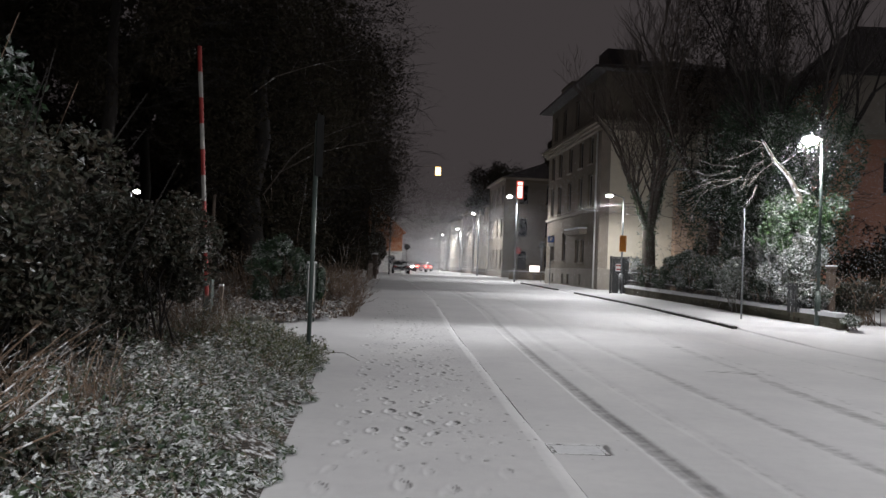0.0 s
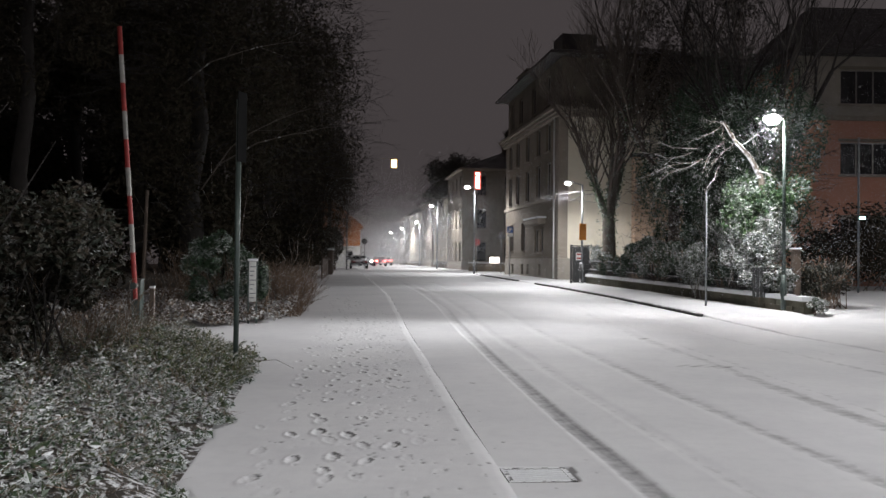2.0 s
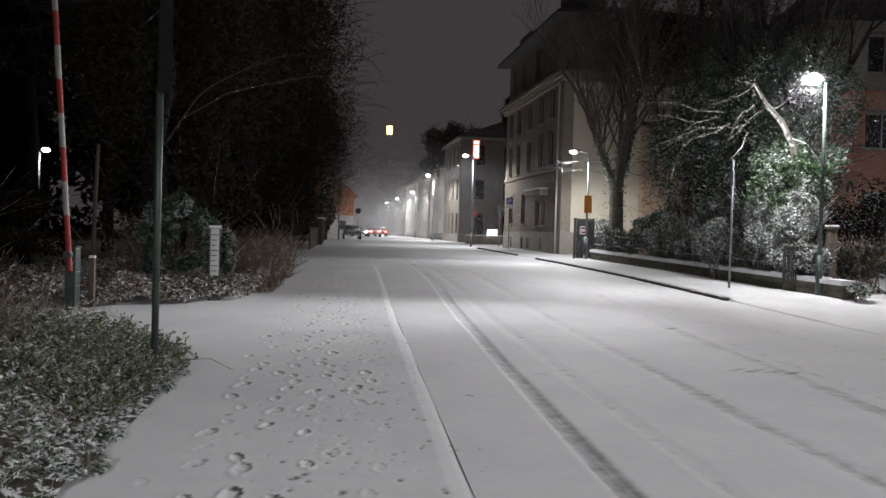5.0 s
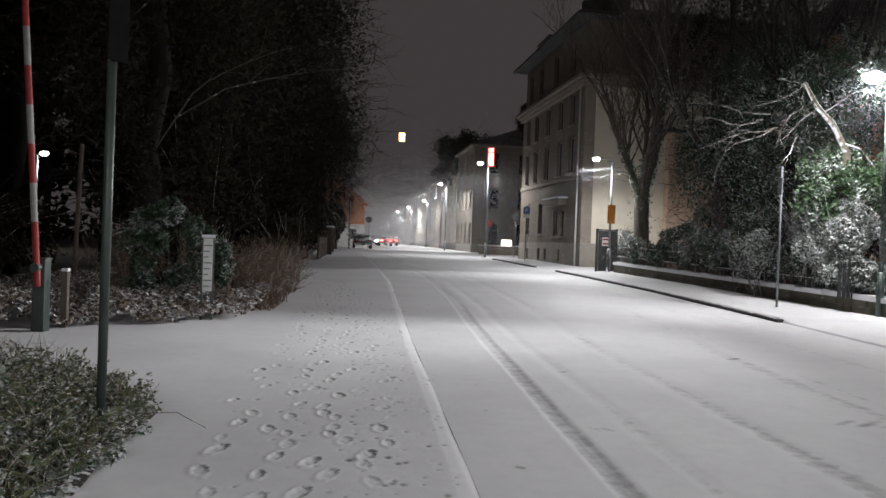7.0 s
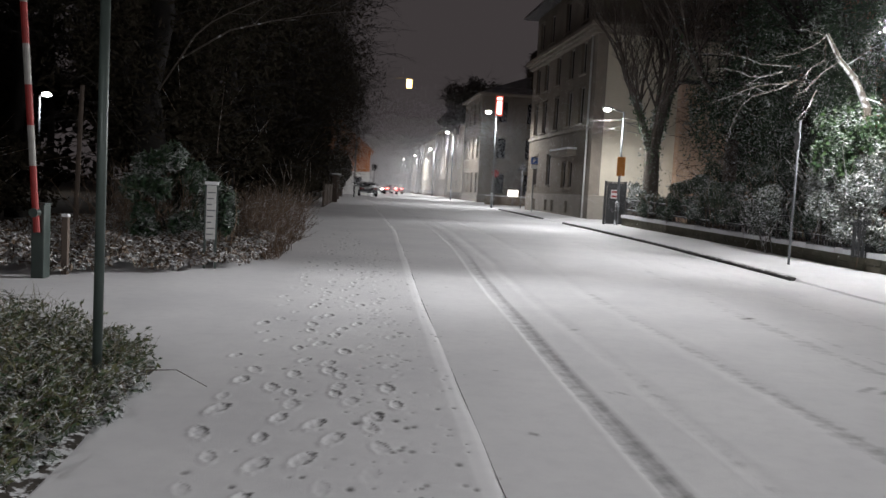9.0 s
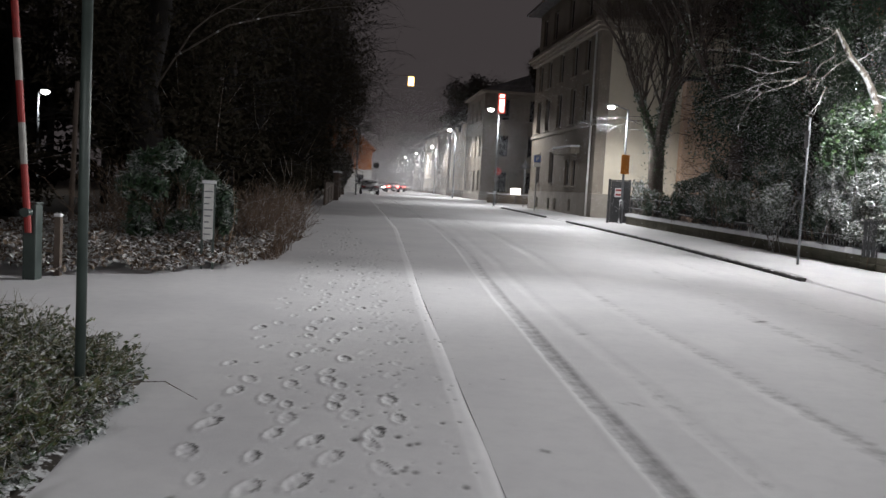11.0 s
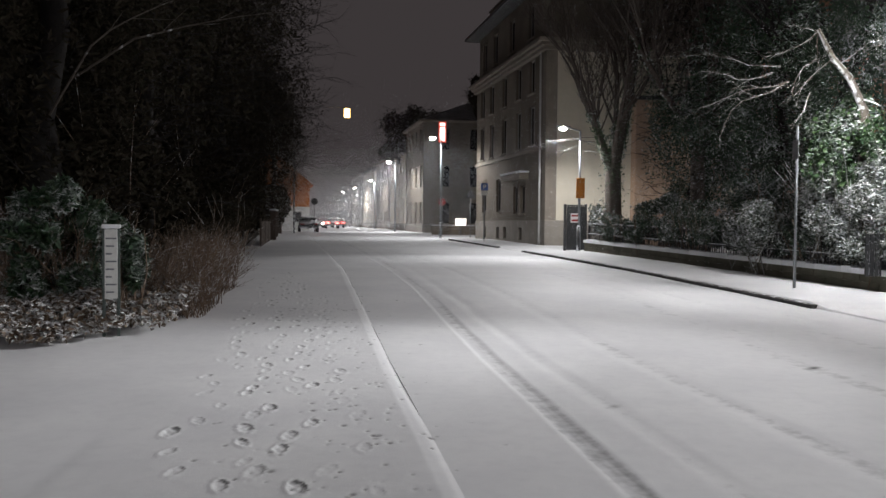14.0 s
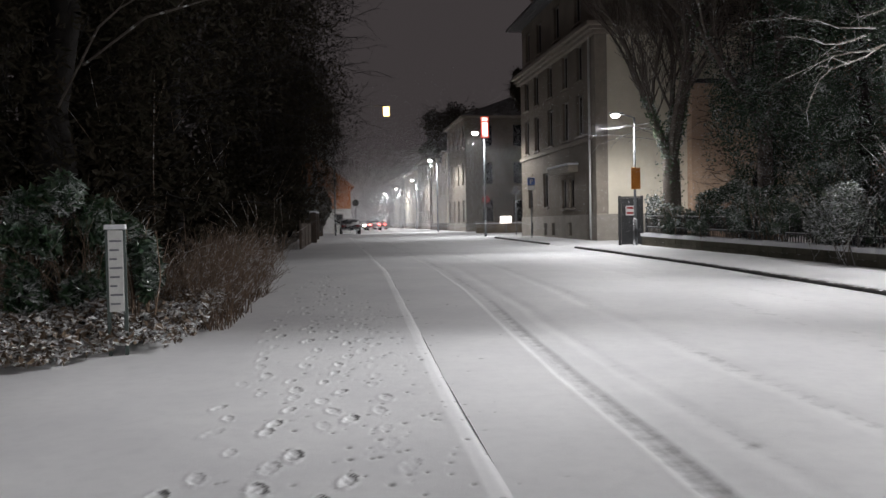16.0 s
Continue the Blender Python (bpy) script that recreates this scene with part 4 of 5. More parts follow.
def car(x, y, rz, label, front=False, rear=False):
    z = place_z(x, y)
    ob = thing("car", x, y, z, rz, label, "car", "cars on the road")
    bm = B()
    prof = [(-2.1, 0.35), (-2.1, 0.8), (-1.9, 0.92), (-1.35, 0.98), (-0.75, 1.42), (0.75, 1.45), (1.45, 0.95), (2.0, 0.82), (2.1, 0.6), (2.1, 0.35)]
    left = [bm.verts.new((-0.86, a, b)) for a, b in prof]
    right = [bm.verts.new((0.86, a, b)) for a, b in prof]
    bm.faces.new(left)
    bm.faces.new(right[::-1])
    for i in range(len(prof)):
        j = (i + 1) % len(prof)
        bm.faces.new((left[j], left[i], right[i], right[j]))
    bmesh.ops.recalc_face_normals(bm, faces=bm.faces)
    bmesh.ops.bevel(bm, geom=list(bm.edges), offset=0.06, segments=2, affect="EDGES")
    smooth(part("body", bm, M_CARPAINT, ob))
    for sx in (-0.82, 0.82):
        for sy in (-1.3, 1.3):
            wl = smooth(part("wheel", rod(B(), (sx - 0.1, sy, 0.31), (sx + 0.1, sy, 0.31), 0.31, 0.31, 18), M_TYRE, ob))
            part("rim", rod(B(), (sx + (0.1 if sx > 0 else -0.1), sy, 0.31), (sx + (0.115 if sx > 0 else -0.115), sy, 0.31), 0.19, 0.18, 14), M_STEEL, wl)
    for sx in (-0.62, 0.62):
        part("tail_light", box(B(), sx - 0.2, sx + 0.2, -2.13, -2.08, 0.66, 0.84, 0.01), E_TAIL if rear else M_RED, ob)
        part("headlight", box(B(), sx - 0.17, sx + 0.17, 2.06, 2.13, 0.58, 0.74, 0.01), E_HEAD if front else M_WHITE, ob)
    part("rear_window", box(B(), -0.66, 0.66, -1.16, -1.1, 1.03, 1.3, 0.01), M_GLASS, ob)
    part("windscreen", box(B(), -0.66, 0.66, 1.1, 1.16, 1.03, 1.3, 0.01), M_GLASS, ob)
    return ob


car(-5.6, 88.0, 6, "parked dark car under snow at the kerb")
car(-7.2, 128.0, 186, "oncoming car with its headlights on", front=True)
car(-4.9, 122.0, 6, "car driving away with red tail lights", rear=True)
car(-4.6, 138.0, 6, "car driving away with red tail lights", rear=True)
car(-7.0, 150.0, 6, "car with red tail lights far down the road", rear=True)
p = sign_pole(-4.85, 85.5, 3.1, "round sign seen from behind beside the parked car")
part("plate", rod(B(), (0, -0.05, 2.85), (0, -0.035, 2.85), 0.3, 0.3, 24), M_PLATE, p)

# hanging lantern over the road
mast = thing("lantern_mast", -6.2, 80.0, place_z(-6.2, 80), 0, "mast with a warm yellow lantern over the road", "street lamp")
smooth(part("pole", rod(B(), (0, 0, -0.1), (0, 0, 10.6), 0.09, 0.06, 12), M_DARKSTEEL, mast))
smooth(part("arm", rod(B(), (0, 0, 10.55), (4.45, 0, 10.75), 0.02, 0.014, 8), M_DARKSTEEL, mast))
part("hood", box(B(), 4.1, 4.75, -0.25, 0.25, 10.62, 10.7, 0.03), M_DARKSTEEL, mast)
part("lantern", box(B(), 4.18, 4.68, -0.2, 0.2, 9.85, 10.61, 0.08), E_YELLOW, mast, "glowing yellow glass")

# ---- left side: post, barrier, info sign, gate pillars ----
p = thing("street_sign_post", -1.94, 12.73, place_z(-1.94, 12.73), 0, "grey-green steel post with a dark sign plate on top", "sign post")
smooth(part("pole", rod(B(), (0, 0, -0.15), (0, 0, 3.75), 0.035, 0.035, 14), M_GREENSTEEL, p))
pl = part("plate", box(B(), -0.11, 0.11, -0.055, -0.04, 2.9, 3.85, 0.006), M_BLACK, p, "dark sign plate turned away")
pl.matrix_local = pose(0, 0, 0, 0, 0, 70)

barrier = thing("barrier", -5.58, 19.6, place_z(-5.72, 19.9), 0, "raised red and white barrier boom beside the driveway", "barrier")
part("housing", box(B(), -0.1, 0.1, -0.11, 0.11, -0.1, 1.12, 0.02), M_GREENSTEEL, barrier)
part("housing_lid", box(B(), -0.11, 0.11, -0.12, 0.12, 1.12, 1.15, 0.012), M_GREENSTEEL, barrier)
lean = -0.075
for i in range(9):
    a, b = 1.1 + 0.61 * i - 0.4 * (i == 0), 1.1 + 0.61 * (i + 1)
    part("boom_segment", rod(B(), (lean * (a - 1.1), -0.2, a), (lean * (b - 1.1), -0.2, b), 0.05, 0.05, 12), M_BOOMRED if i % 2 == 0 else M_BOOMWHITE, barrier)
part("pivot", rod(B(), (0, -0.14, 1.0), (0, -0.27, 1.0), 0.07, 0.07, 16), M_GREENSTEEL, barrier)
stub = thing("marker_post", -5.42, 20.1, place_z(-5.4, 20), 0, "short grey post with a snow cap beside the barrier", "post")
part("shaft", box(B(), -0.05, 0.05, -0.05, 0.05, -0.1, 0.92, 0.01), M_WOOD, stub)
part("snow_cap", box(B(), -0.055, 0.055, -0.055, 0.055, 0.92, 0.97, 0.015), M_SNOWCAP, stub)
stake = thing("wooden_stake", -6.95, 24.0, place_z(-6.9, 24), 0, "tall weathered wooden stake among the shrubs", "post")
part("shaft", rod(B(), (0, 0, -0.1), (0.1, 0, 3.35), 0.055, 0.045, 10), M_WOOD, stake)

info = thing("information_sign", -3.52, 21.72, place_z(-3.5, 21.7), 0, "narrow white information sign with lines of writing", "sign")
info.matrix_world = pose(-3.52, 21.72, place_z(-3.5, 21.7), 0, 0, 14)
for x in (-0.095, 0.095):
    part("post", box(B(), x - 0.022, x + 0.022, -0.02, 0.05, -0.1, 1.52, 0.004), M_GREENSTEEL, info)
part("board", box(B(), -0.085, 0.085, -0.03, 0.02, 0.52, 1.5, 0.004), M_WHITE, info, "white board")
for i in range(8):
    zz = 1.36 - 0.108 * i
    part("writing_line", box(B(), -0.07, 0.07 - 0.03 * (i % 3), -0.034, -0.0305, zz, zz + 0.022), M_GREYPRINT, info)
part("top", box(B(), -0.125, 0.125, -0.05, 0.07, 1.51, 1.57, 0.015), M_SNOWCAP, info, "snow-covered top")

for x, y in ((-5.6, 59.5), (-6.3, 67.0), (-7.2, 78.0)):
    gp = thing("gate_pillar", x, y, place_z(x, y), 4, "brick gate pillar with a snow cap at the pavement", "gate post", "gate pillars")
    part("shaft", box(B(), -0.17, 0.17, -0.17, 0.17, -0.1, 1.75, 0.02), M_WOOD, gp)
    part("cap", box(B(), -0.21, 0.21, -0.21, 0.21, 1.75, 1.83, 0.02), M_SNOWCAP, gp)
lf = thing("garden_fence", -5.05, 49.5, place_z(-5.0, 49), 4, "dark wooden fence along the pavement", "fence")
for i in range(16):
    part("post" if i % 5 == 0 else "slat", box(B(), -0.04, 0.04, 0.6 * i, 0.6 * i + (0.12 if i % 5 == 0 else 0.5), 0.0, 1.35 if i % 5 == 0 else 1.2, 0.004), M_WOOD, lf)

# ---- trees and shrubs ----


def bulk(*args):
    return tagged(part(*args), kind="stuff")


def bare_tree(seed, x, y, h, r, label, material=M_BARK, ivy=0, **kw):
    z = place_z(x, y)
    ob = thing("tree", x, y, z, 0, label, "tree")
    segs = grow(seed, (0, 0, -0.2), h, r, **kw)
    big = [s for s in segs if s[2] > 0.05]
    fine = [s for s in segs if s[2] <= 0.05]
    smooth(part("trunk", tubes(big, 9), material, ob))
    if fine:
        bulk("twig_mass", tubes(fine, 4), material, ob)
    if ivy:
        rng = np.random.default_rng(seed)
        pick = [s for s in big if s[2] > 0.1]
        p0 = np.array([s[0] for s in pick])
        p1 = np.array([s[1] for s in pick])
        k = rng.integers(0, len(pick), ivy)
        c = p0[k] + (p1 - p0)[k] * rng.uniform(0, 1, (ivy, 1)) + rng.normal(0, 0.16, (ivy, 3))
        part("ivy", leaf_mesh(c, 0.13, seed, 0.8, 0.2), M_IVY, ob, "clinging dark ivy")
    return ob


def dark_tree(seed, x, y, h, spread, n, base=1.6, leaf=0.3, label="tall dark tree with drooping twigs", material=M_DARKLEAF, girth=0.28):
    z = place_z(x, y)
    ob = thing("tree", x, y, z, 0, label, "tree", "dark trees beside the pavement")
    rngt = random.Random(seed)
    way = [Vector((rngt.gauss(0, 0.05) * k, rngt.gauss(0, 0.05) * k, -0.2 + (h * 0.8 + 0.2) * k / 6)) for k in range(7)]
    segs = [(way[k][:], way[k + 1][:], girth * (1 - 0.125 * k), girth * (0.875 - 0.125 * k)) for k in range(6)]
    v, e, f = tubes(segs, 8)
    bm = B()
    vs = [bm.verts.new(c) for c in v]
    for q in f:
        bm.faces.new([vs[t] for t in q])
    bmesh.ops.remove_doubles(bm, verts=bm.verts, dist=0.04)
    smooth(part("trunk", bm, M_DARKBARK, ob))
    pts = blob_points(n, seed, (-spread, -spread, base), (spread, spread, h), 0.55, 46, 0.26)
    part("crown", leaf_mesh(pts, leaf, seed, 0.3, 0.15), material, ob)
    rng = np.random.default_rng(seed + 5)
    m = 230
    a = rng.uniform(0, 2 * math.pi, m)
    zz = rng.uniform(base + 0.3, h * 0.98, m)
    prof = np.sqrt(np.clip(1 - (2 * (zz - base) / (h - base) - 1) ** 2, 0.05, 1))
    rr = spread * prof * rng.uniform(0.62, 0.92, m)
    twigs = []
    for i in range(m):
        p = Vector((math.cos(a[i]) * rr[i], math.sin(a[i]) * rr[i], zz[i]))
        d = Vector((math.cos(a[i]), math.sin(a[i]), rngt.uniform(-0.1, 0.55)))
        d = (d + Vector((rngt.gauss(0, 0.3), rngt.gauss(0, 0.3), 0))).normalized()
        ln, r = rngt.uniform(0.8, 2.1) * spread / 4.4, 0.017
        for k in range(5):
            q = p + d * ln / 5
            twigs.append((p[:], q[:], r, r * 0.76))
            r *= 0.76
            for _t in range(2):
                e = (d + Vector((rngt.gauss(0, 0.55), rngt.gauss(0, 0.55), rngt.gauss(-0.05, 0.4)))).normalized()
                twigs.append((q[:], (q + e * ln * rngt.uniform(0.12, 0.34))[:], r * 0.7, 0.003))
            d = (d + Vector((rngt.gauss(0, 0.22), rngt.gauss(0, 0.22), rngt.gauss(-0.04, 0.26)))).normalized()
            p = q
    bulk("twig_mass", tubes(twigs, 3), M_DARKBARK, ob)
    return ob


def shrub(name, seed, lo, hi, n, leaf, material, label, category="shrub", stems=30, aspect=0.5, flat=0.3, clumps=22, spread=0.3, shell=0.5, stem_mat=M_TWIG):
    lo, hi = Vector(lo), Vector(hi)
    mid = (lo + hi) / 2
    z = place_z(mid.x, mid.y)
    ob = thing(name, mid.x, mid.y, z, 0, label, category)
    h = hi.z - lo.z
    half = (hi - lo) / 2
    pts = blob_points(n, seed, (-half.x, -half.y, lo.z), (half.x, half.y, hi.z), shell, clumps, spread)
    pts[:, 2] = np.maximum(pts[:, 2], 0.03)
    part("leaves", leaf_mesh(pts, leaf, seed, aspect, flat), material, ob)
    rng = random.Random(seed)
    segs = []
    for _ in range(stems):
        p0 = Vector((rng.uniform(-0.5, 0.5) * half.x, rng.uniform(-0.5, 0.5) * half.y, -0.05))
        d = Vector((rng.uniform(-1, 1) * half.x, rng.uniform(-1, 1) * half.y, lo.z + h * rng.uniform(0.6, 1.05)))
        mid2 = p0.lerp(d, 0.5) + Vector((rng.gauss(0, 0.08), rng.gauss(0, 0.08), 0.1 * h))
        segs += [(p0[:], mid2[:], 0.016, 0.011), (mid2[:], d[:], 0.011, 0.004)]
    if segs:
        bulk("stem_mass", tubes(segs, 4), stem_mat, ob)
    return ob


def twig_bush(seed, x, y, wx, wy, h, count, label, material=M_TWIG):
    """A leafless bush: many thin forked canes."""
    z = place_z(x, y)
    ob = thing("bare_bush", x, y, z, 0, label, "bush", "bare bushes")
    rng = random.Random(seed)
    segs = []
    for c in range(count):
        single = []
        p = Vector((rng.uniform(-0.75, 0.75) * wx, rng.uniform(-0.75, 0.75) * wy, -0.03))
        d = Vector((rng.gauss(0, 0.32), rng.gauss(0, 0.32), 1)).normalized()
        ln = h * rng.uniform(0.5, 1.0)
        r = 0.008
        for k in range(4):
            q = p + d * ln / 4
            (single if c % (count // 12) == 0 else segs).append((p[:], q[:], r, r * 0.8))
            if k:
                for _s in range(2):
                    e = (d + Vector((rng.gauss(0, 0.6), rng.gauss(0, 0.6), rng.gauss(0.1, 0.3)))).normalized()
                    segs.append((q[:], (q + e * ln * rng.uniform(0.12, 0.3))[:], r * 0.6, 0.0025))
            d = (d + Vector((rng.gauss(0, 0.2), rng.gauss(0, 0.2), -0.05 * k))).normalized()
            p, r = q, r * 0.8
        if single:
            part("cane", tubes(single, 5), material, ob)
    bulk("cane_mass", tubes(segs, 3), material, ob)
    return ob


def carpet(name, seed, inside, x0, x1, y0, y1, n, leaf, material, label, height, kind="stuff", flat=0.55, aspect=0.5):
    """Ground cover: leaves heaped over a patch of the plan."""
    rng = np.random.default_rng(seed)
    xs, ys = rng.uniform(x0, x1, n), rng.uniform(y0, y1, n)
    keep = inside(xs, ys)
    xs, ys = xs[keep], ys[keep]
    hz = np.array([height(a, b) for a, b in zip(xs, ys)])
    base = np.array([ground_z(b) for b in ys]) + 0.035
    zs = base + hz * np.sqrt(rng.uniform(0.25, 1, len(xs))) + 0.01
    ob = thing(name, (x0 + x1) / 2, (y0 + y1) / 2, 0, 0, label, "plants", kind=kind)
    c = np.stack([xs - (x0 + x1) / 2, ys - (y0 + y1) / 2, zs], 1)
    part("leaves", leaf_mesh(c, leaf, seed, aspect, flat), material, ob)
    return ob


def bed_edge(y):
    """Where the near planting ends towards the pavement."""
    return -1.02 - 0.108 * (y - 5.9)


def hump(x, y):
    d = bed_edge(y) - x + 0.12 * math.sin(y * 2.1) + 0.08 * math.sin(y * 5.3 + x * 3)
    end = min(max((14.1 - y) / 1.2, 0), 1)
    return max(0.0, min(d * 0.55, 0.55) * (0.7 + 0.3 * end)) + 0.12 * max(0, math.sin(x * 2.3 + y * 1.7)) * min(max(d, 0), 1)


def clumps(x, y):
    """Ground cover in heaped clumps with hollows between."""
    n = noise.noise(Vector((x * 2.6, y * 2.6, 0.3))) + 0.5 * noise.noise(Vector((x * 7, y * 7, 2.1)))
    return max(0.02, hump(x, y) * (0.72 + 0.75 * n) + 0.05 * n)


def in_near_bed(xs, ys):
    e = -1.02 - 0.108 * (ys - 5.9) + 0.10 * np.sin(ys * 2.1) + 0.06 * np.sin(ys * 7.3)
    return (xs < e) & (ys < 14.15 - 0.12 * (-1.9 - xs) + 0.15 * np.sin(xs * 4))


# soil under the planting
bm = B()
nx, ny = 26, 70
grid = [[bm.verts.new((bed_edge(3 + 11 * j / ny) + 0.0 - 9.0 * (i / nx) ** 1.5, 3 + 11 * j / ny, 0.03 + 0.55 * hump(bed_edge(3 + 11 * j / ny) - 9.0 * (i / nx) ** 1.5, 3 + 11 * j / ny))) for i in range(nx + 1)] for j in range(ny + 1)]
for j in range(ny):
    for i in range(nx):
        bm.faces.new((grid[j][i + 1], grid[j][i], grid[j + 1][i], grid[j + 1][i + 1]))
smooth(tagged(part("soil_bank", bm, M_SOIL), "snow-dusted soil of the planting bed", "soil", kind="structure"))

carpet("ground_cover", 11, in_near_bed, -6.5, -0.8, 3.6, 14.2, 80000, 0.066, M_COVER, "low ivy ground cover dusted with snow", clumps, aspect=0.6, flat=0.7)
carpet("grass_tuft", 12, lambda x, y: in_near_bed(x, y) & (y > 11.2) & (x > -4.2), -4.3, -1.2, 11.0, 14.2, 2600, 0.22, M_GRASS, "tufts of dry grass and weeds at the bed's end", lambda x, y: hump(x, y) + 0.20, flat=0.1, aspect=0.02)
carpet("dry_sprigs", 13, lambda x, y: in_near_bed(x, y), -4.5, -0.9, 3.8, 13.0, 5000, 0.20, M_TWIG, "dead brown sprigs over the ground cover", lambda x, y: hump(x, y) + 0.1, flat=0.3, aspect=0.02)



def sprigs(name, seed, n, spot, reach, leaf, material, label):
    """Low bushy plants: arching stems set with small leaves."""
    rng = random.Random(seed)
    ob = thing(name, -2.5, 10.0, 0, 0, label, "plants", kind="stuff")
    segs, at, way = [], [], []
    for _ in range(n):
        x, y = spot(rng)
        h = hump(x, y)
        if h < 0.02:
            continue
        p = Vector((x + 2.5, y - 10.0, 0.03 + 0.62 * h))
        a = rng.uniform(0, 2 * math.pi)
        d = Vector((math.cos(a) * 0.7, math.sin(a) * 0.7, rng.uniform(0.5, 1.3))).normalized()
        ln, r = reach * rng.uniform(0.55, 1.3), 0.0042
        for k in range(5):
            q = p + d * ln / 5
            segs.append((p[:], q[:], r, r * 0.82))
            for _l in range(4):
                at.append(p.lerp(q, rng.random()) + Vector((rng.gauss(0, 0.012), rng.gauss(0, 0.012), rng.gauss(0, 0.012))))
                way.append(d * 0.9)
            d = (d + Vector((rng.gauss(0, 0.14), rng.gauss(0, 0.14), -0.16))).normalized()
            p, r = q, r * 0.82
    part("leaves", leaf_mesh(np.array([v[:] for v in at]), leaf, seed, 0.5, 0.25, np.array([v[:] for v in way])), material, ob)
    part("stems", tubes(segs, 3), M_TWIG, ob)
    return ob


def spot_end(rng):
    y = 14.1 - 3.4 * rng.random() ** 1.2
    return bed_edge(y) - 0.12 - 2.2 * rng.random() ** 1.3, y


def spot_bed(rng):
    y = rng.uniform(4.2, 12.5)
    return bed_edge(y) - 0.25 - 2.6 * rng.random(), y


sprigs("bushy_plants", 14, 1150, spot_end, 0.36, 0.050, M_SPRIG, "low bushy evergreen plants with snow-dusted leaves")
sprigs("bushy_plants", 15, 900, spot_bed, 0.26, 0.040, M_COVER, "snow-dusted sprigs among the ground cover")
runner = thing("bare_twig", -1.55, 12.9, place_z(-1.55, 12.9), 0, "thin bare twig arching out over the snow", "twig")
part("stem", tubes([((-0.35, 0.0, 0.05), (-0.12, 0.03, 0.20), 0.006, 0.005), ((-0.12, 0.03, 0.20), (0.12, 0.05, 0.21), 0.005, 0.004), ((0.12, 0.05, 0.21), (0.36, 0.02, 0.10), 0.004, 0.002)], 5), M_BARK, runner)

# near shrubs on the left
shrub("evergreen_shrub", 21, (-4.9, 4.6, 0.2), (-2.5, 9.2, 3.3), 26000, 0.075, M_SHRUB, "tall evergreen shrub with snow-flecked leaves", stems=26, stem_mat=M_DARKBARK)
shrub("evergreen_shrub", 22, (-4.6, 8.6, 0.2), (-2.6, 11.6, 2.6), 17000, 0.075, M_SHRUB, "evergreen shrub with snow-flecked leaves", stems=18, stem_mat=M_DARKBARK)
shrub("evergreen_shrub", 23, (-7.5, 5.5, 0.2), (-4.3, 11.5, 4.6), 14000, 0.14, M_RHODO, "high dark evergreen shrub behind the bed", stems=40)
shrub("evergreen_shrub", 24, (-8.5, 10.0, 0.2), (-5.0, 13.6, 3.2), 9000, 0.14, M_RHODO, "dark evergreen shrub beside the driveway", stems=30)
# low shrubs, enlarged or added to stand in for shade over the bed
shrub("low_shrub", 27, (-3.4, 2.7, 0.1), (-1.75, 5.3, 0.9), 8000, 0.06, M_SHRUB, "low brown shrub at the bed's near end", stems=50)
shrub("low_shrub", 28, (-4.6, 4.4, 0.1), (-2.75, 7.6, 1.05), 9000, 0.055, M_SHRUB, "low brown shrub added to darken the ground cover", stems=90)
twig_bush(25, -2.9, 6.2, 0.7, 1.6, 0.9, 160, "leafless brown canes poking from the ground cover")
twig_bush(26, -3.9, 12.0, 1.0, 1.2, 1.3, 140, "leafless brown bush beside the driveway")

# far bed


def in_far_bed(xs, ys):
    edge = np.where(xs < -2.7, np.interp(xs, [-8.5, -5.7, -3.5, -2.7], [18.0, 19.95, 21.3, 22.4]) + 0.12 * np.sin(xs * 5) + 0.07 * np.sin(xs * 13), 99)
    right = -2.75 - 0.07 * (ys - 23) + 0.1 * np.sin(ys * 3)
    return (ys > edge) & (xs < right)


def far_hump(x, y):
    return 0.10 + 0.1 * max(0, math.sin(x * 3.1 + y * 2.3)) + 0.22 * min(max(y - 21.9 - (x + 2.7) * 0.68, 0), 1.6)


# dark sheet added over the snow to keep the park trees' ground black
bm = B()
rows = []
for j in range(46):
    y = 19.0 + 2.0 * j
    right = -8.4 if y < 26.5 else road_left(y) - (4.6 if y < 45 else 3.6)
    rows.append([bm.verts.new((right - 52.0 * (i / 14) ** 2, y, ground_z(y) + 0.07 + 0.05 * math.sin(i * 2.3 + j * 1.1))) for i in range(15)])
for j in range(45):
    for i in range(14):
        bm.faces.new((rows[j][i + 1], rows[j][i], rows[j + 1][i], rows[j + 1][i + 1]))
smooth(tagged(part("park_floor", bm, M_PARKFLOOR), "dark sheet laid over the snow to keep the park black", "soil", kind="structure"))

carpet("leaf_litter", 31, in_far_bed, -8.5, -2.6, 16.4, 27.0, 34000, 0.12, M_LITTER, "fallen leaves and low plants under snow", far_hump, aspect=0.6)
shrub("rhododendron", 32, (-5.75, 22.2, 0.0), (-3.7, 24.1, 2.35), 8500, 0.17, M_RHODOSNOW, "round glossy evergreen bush with snow on its leaves", aspect=0.36, flat=0.2, clumps=40, spread=0.22, shell=0.75, stems=6, stem_mat=M_DARKBARK)
shrub("rhododendron", 33, (-3.85, 22.3, 0.3), (-3.15, 23.1, 1.6), 800, 0.16, M_RHODO, "small evergreen bush behind the information sign", aspect=0.36, flat=0.2, stems=12)
twig_bush(34, -3.25, 24.6, 0.8, 1.5, 1.1, 420, "leafless reddish-brown bush at the pavement's edge")
twig_bush(35, -3.5, 27.5, 0.8, 1.6, 1.2, 380, "leafless reddish-brown bush at the pavement's edge")
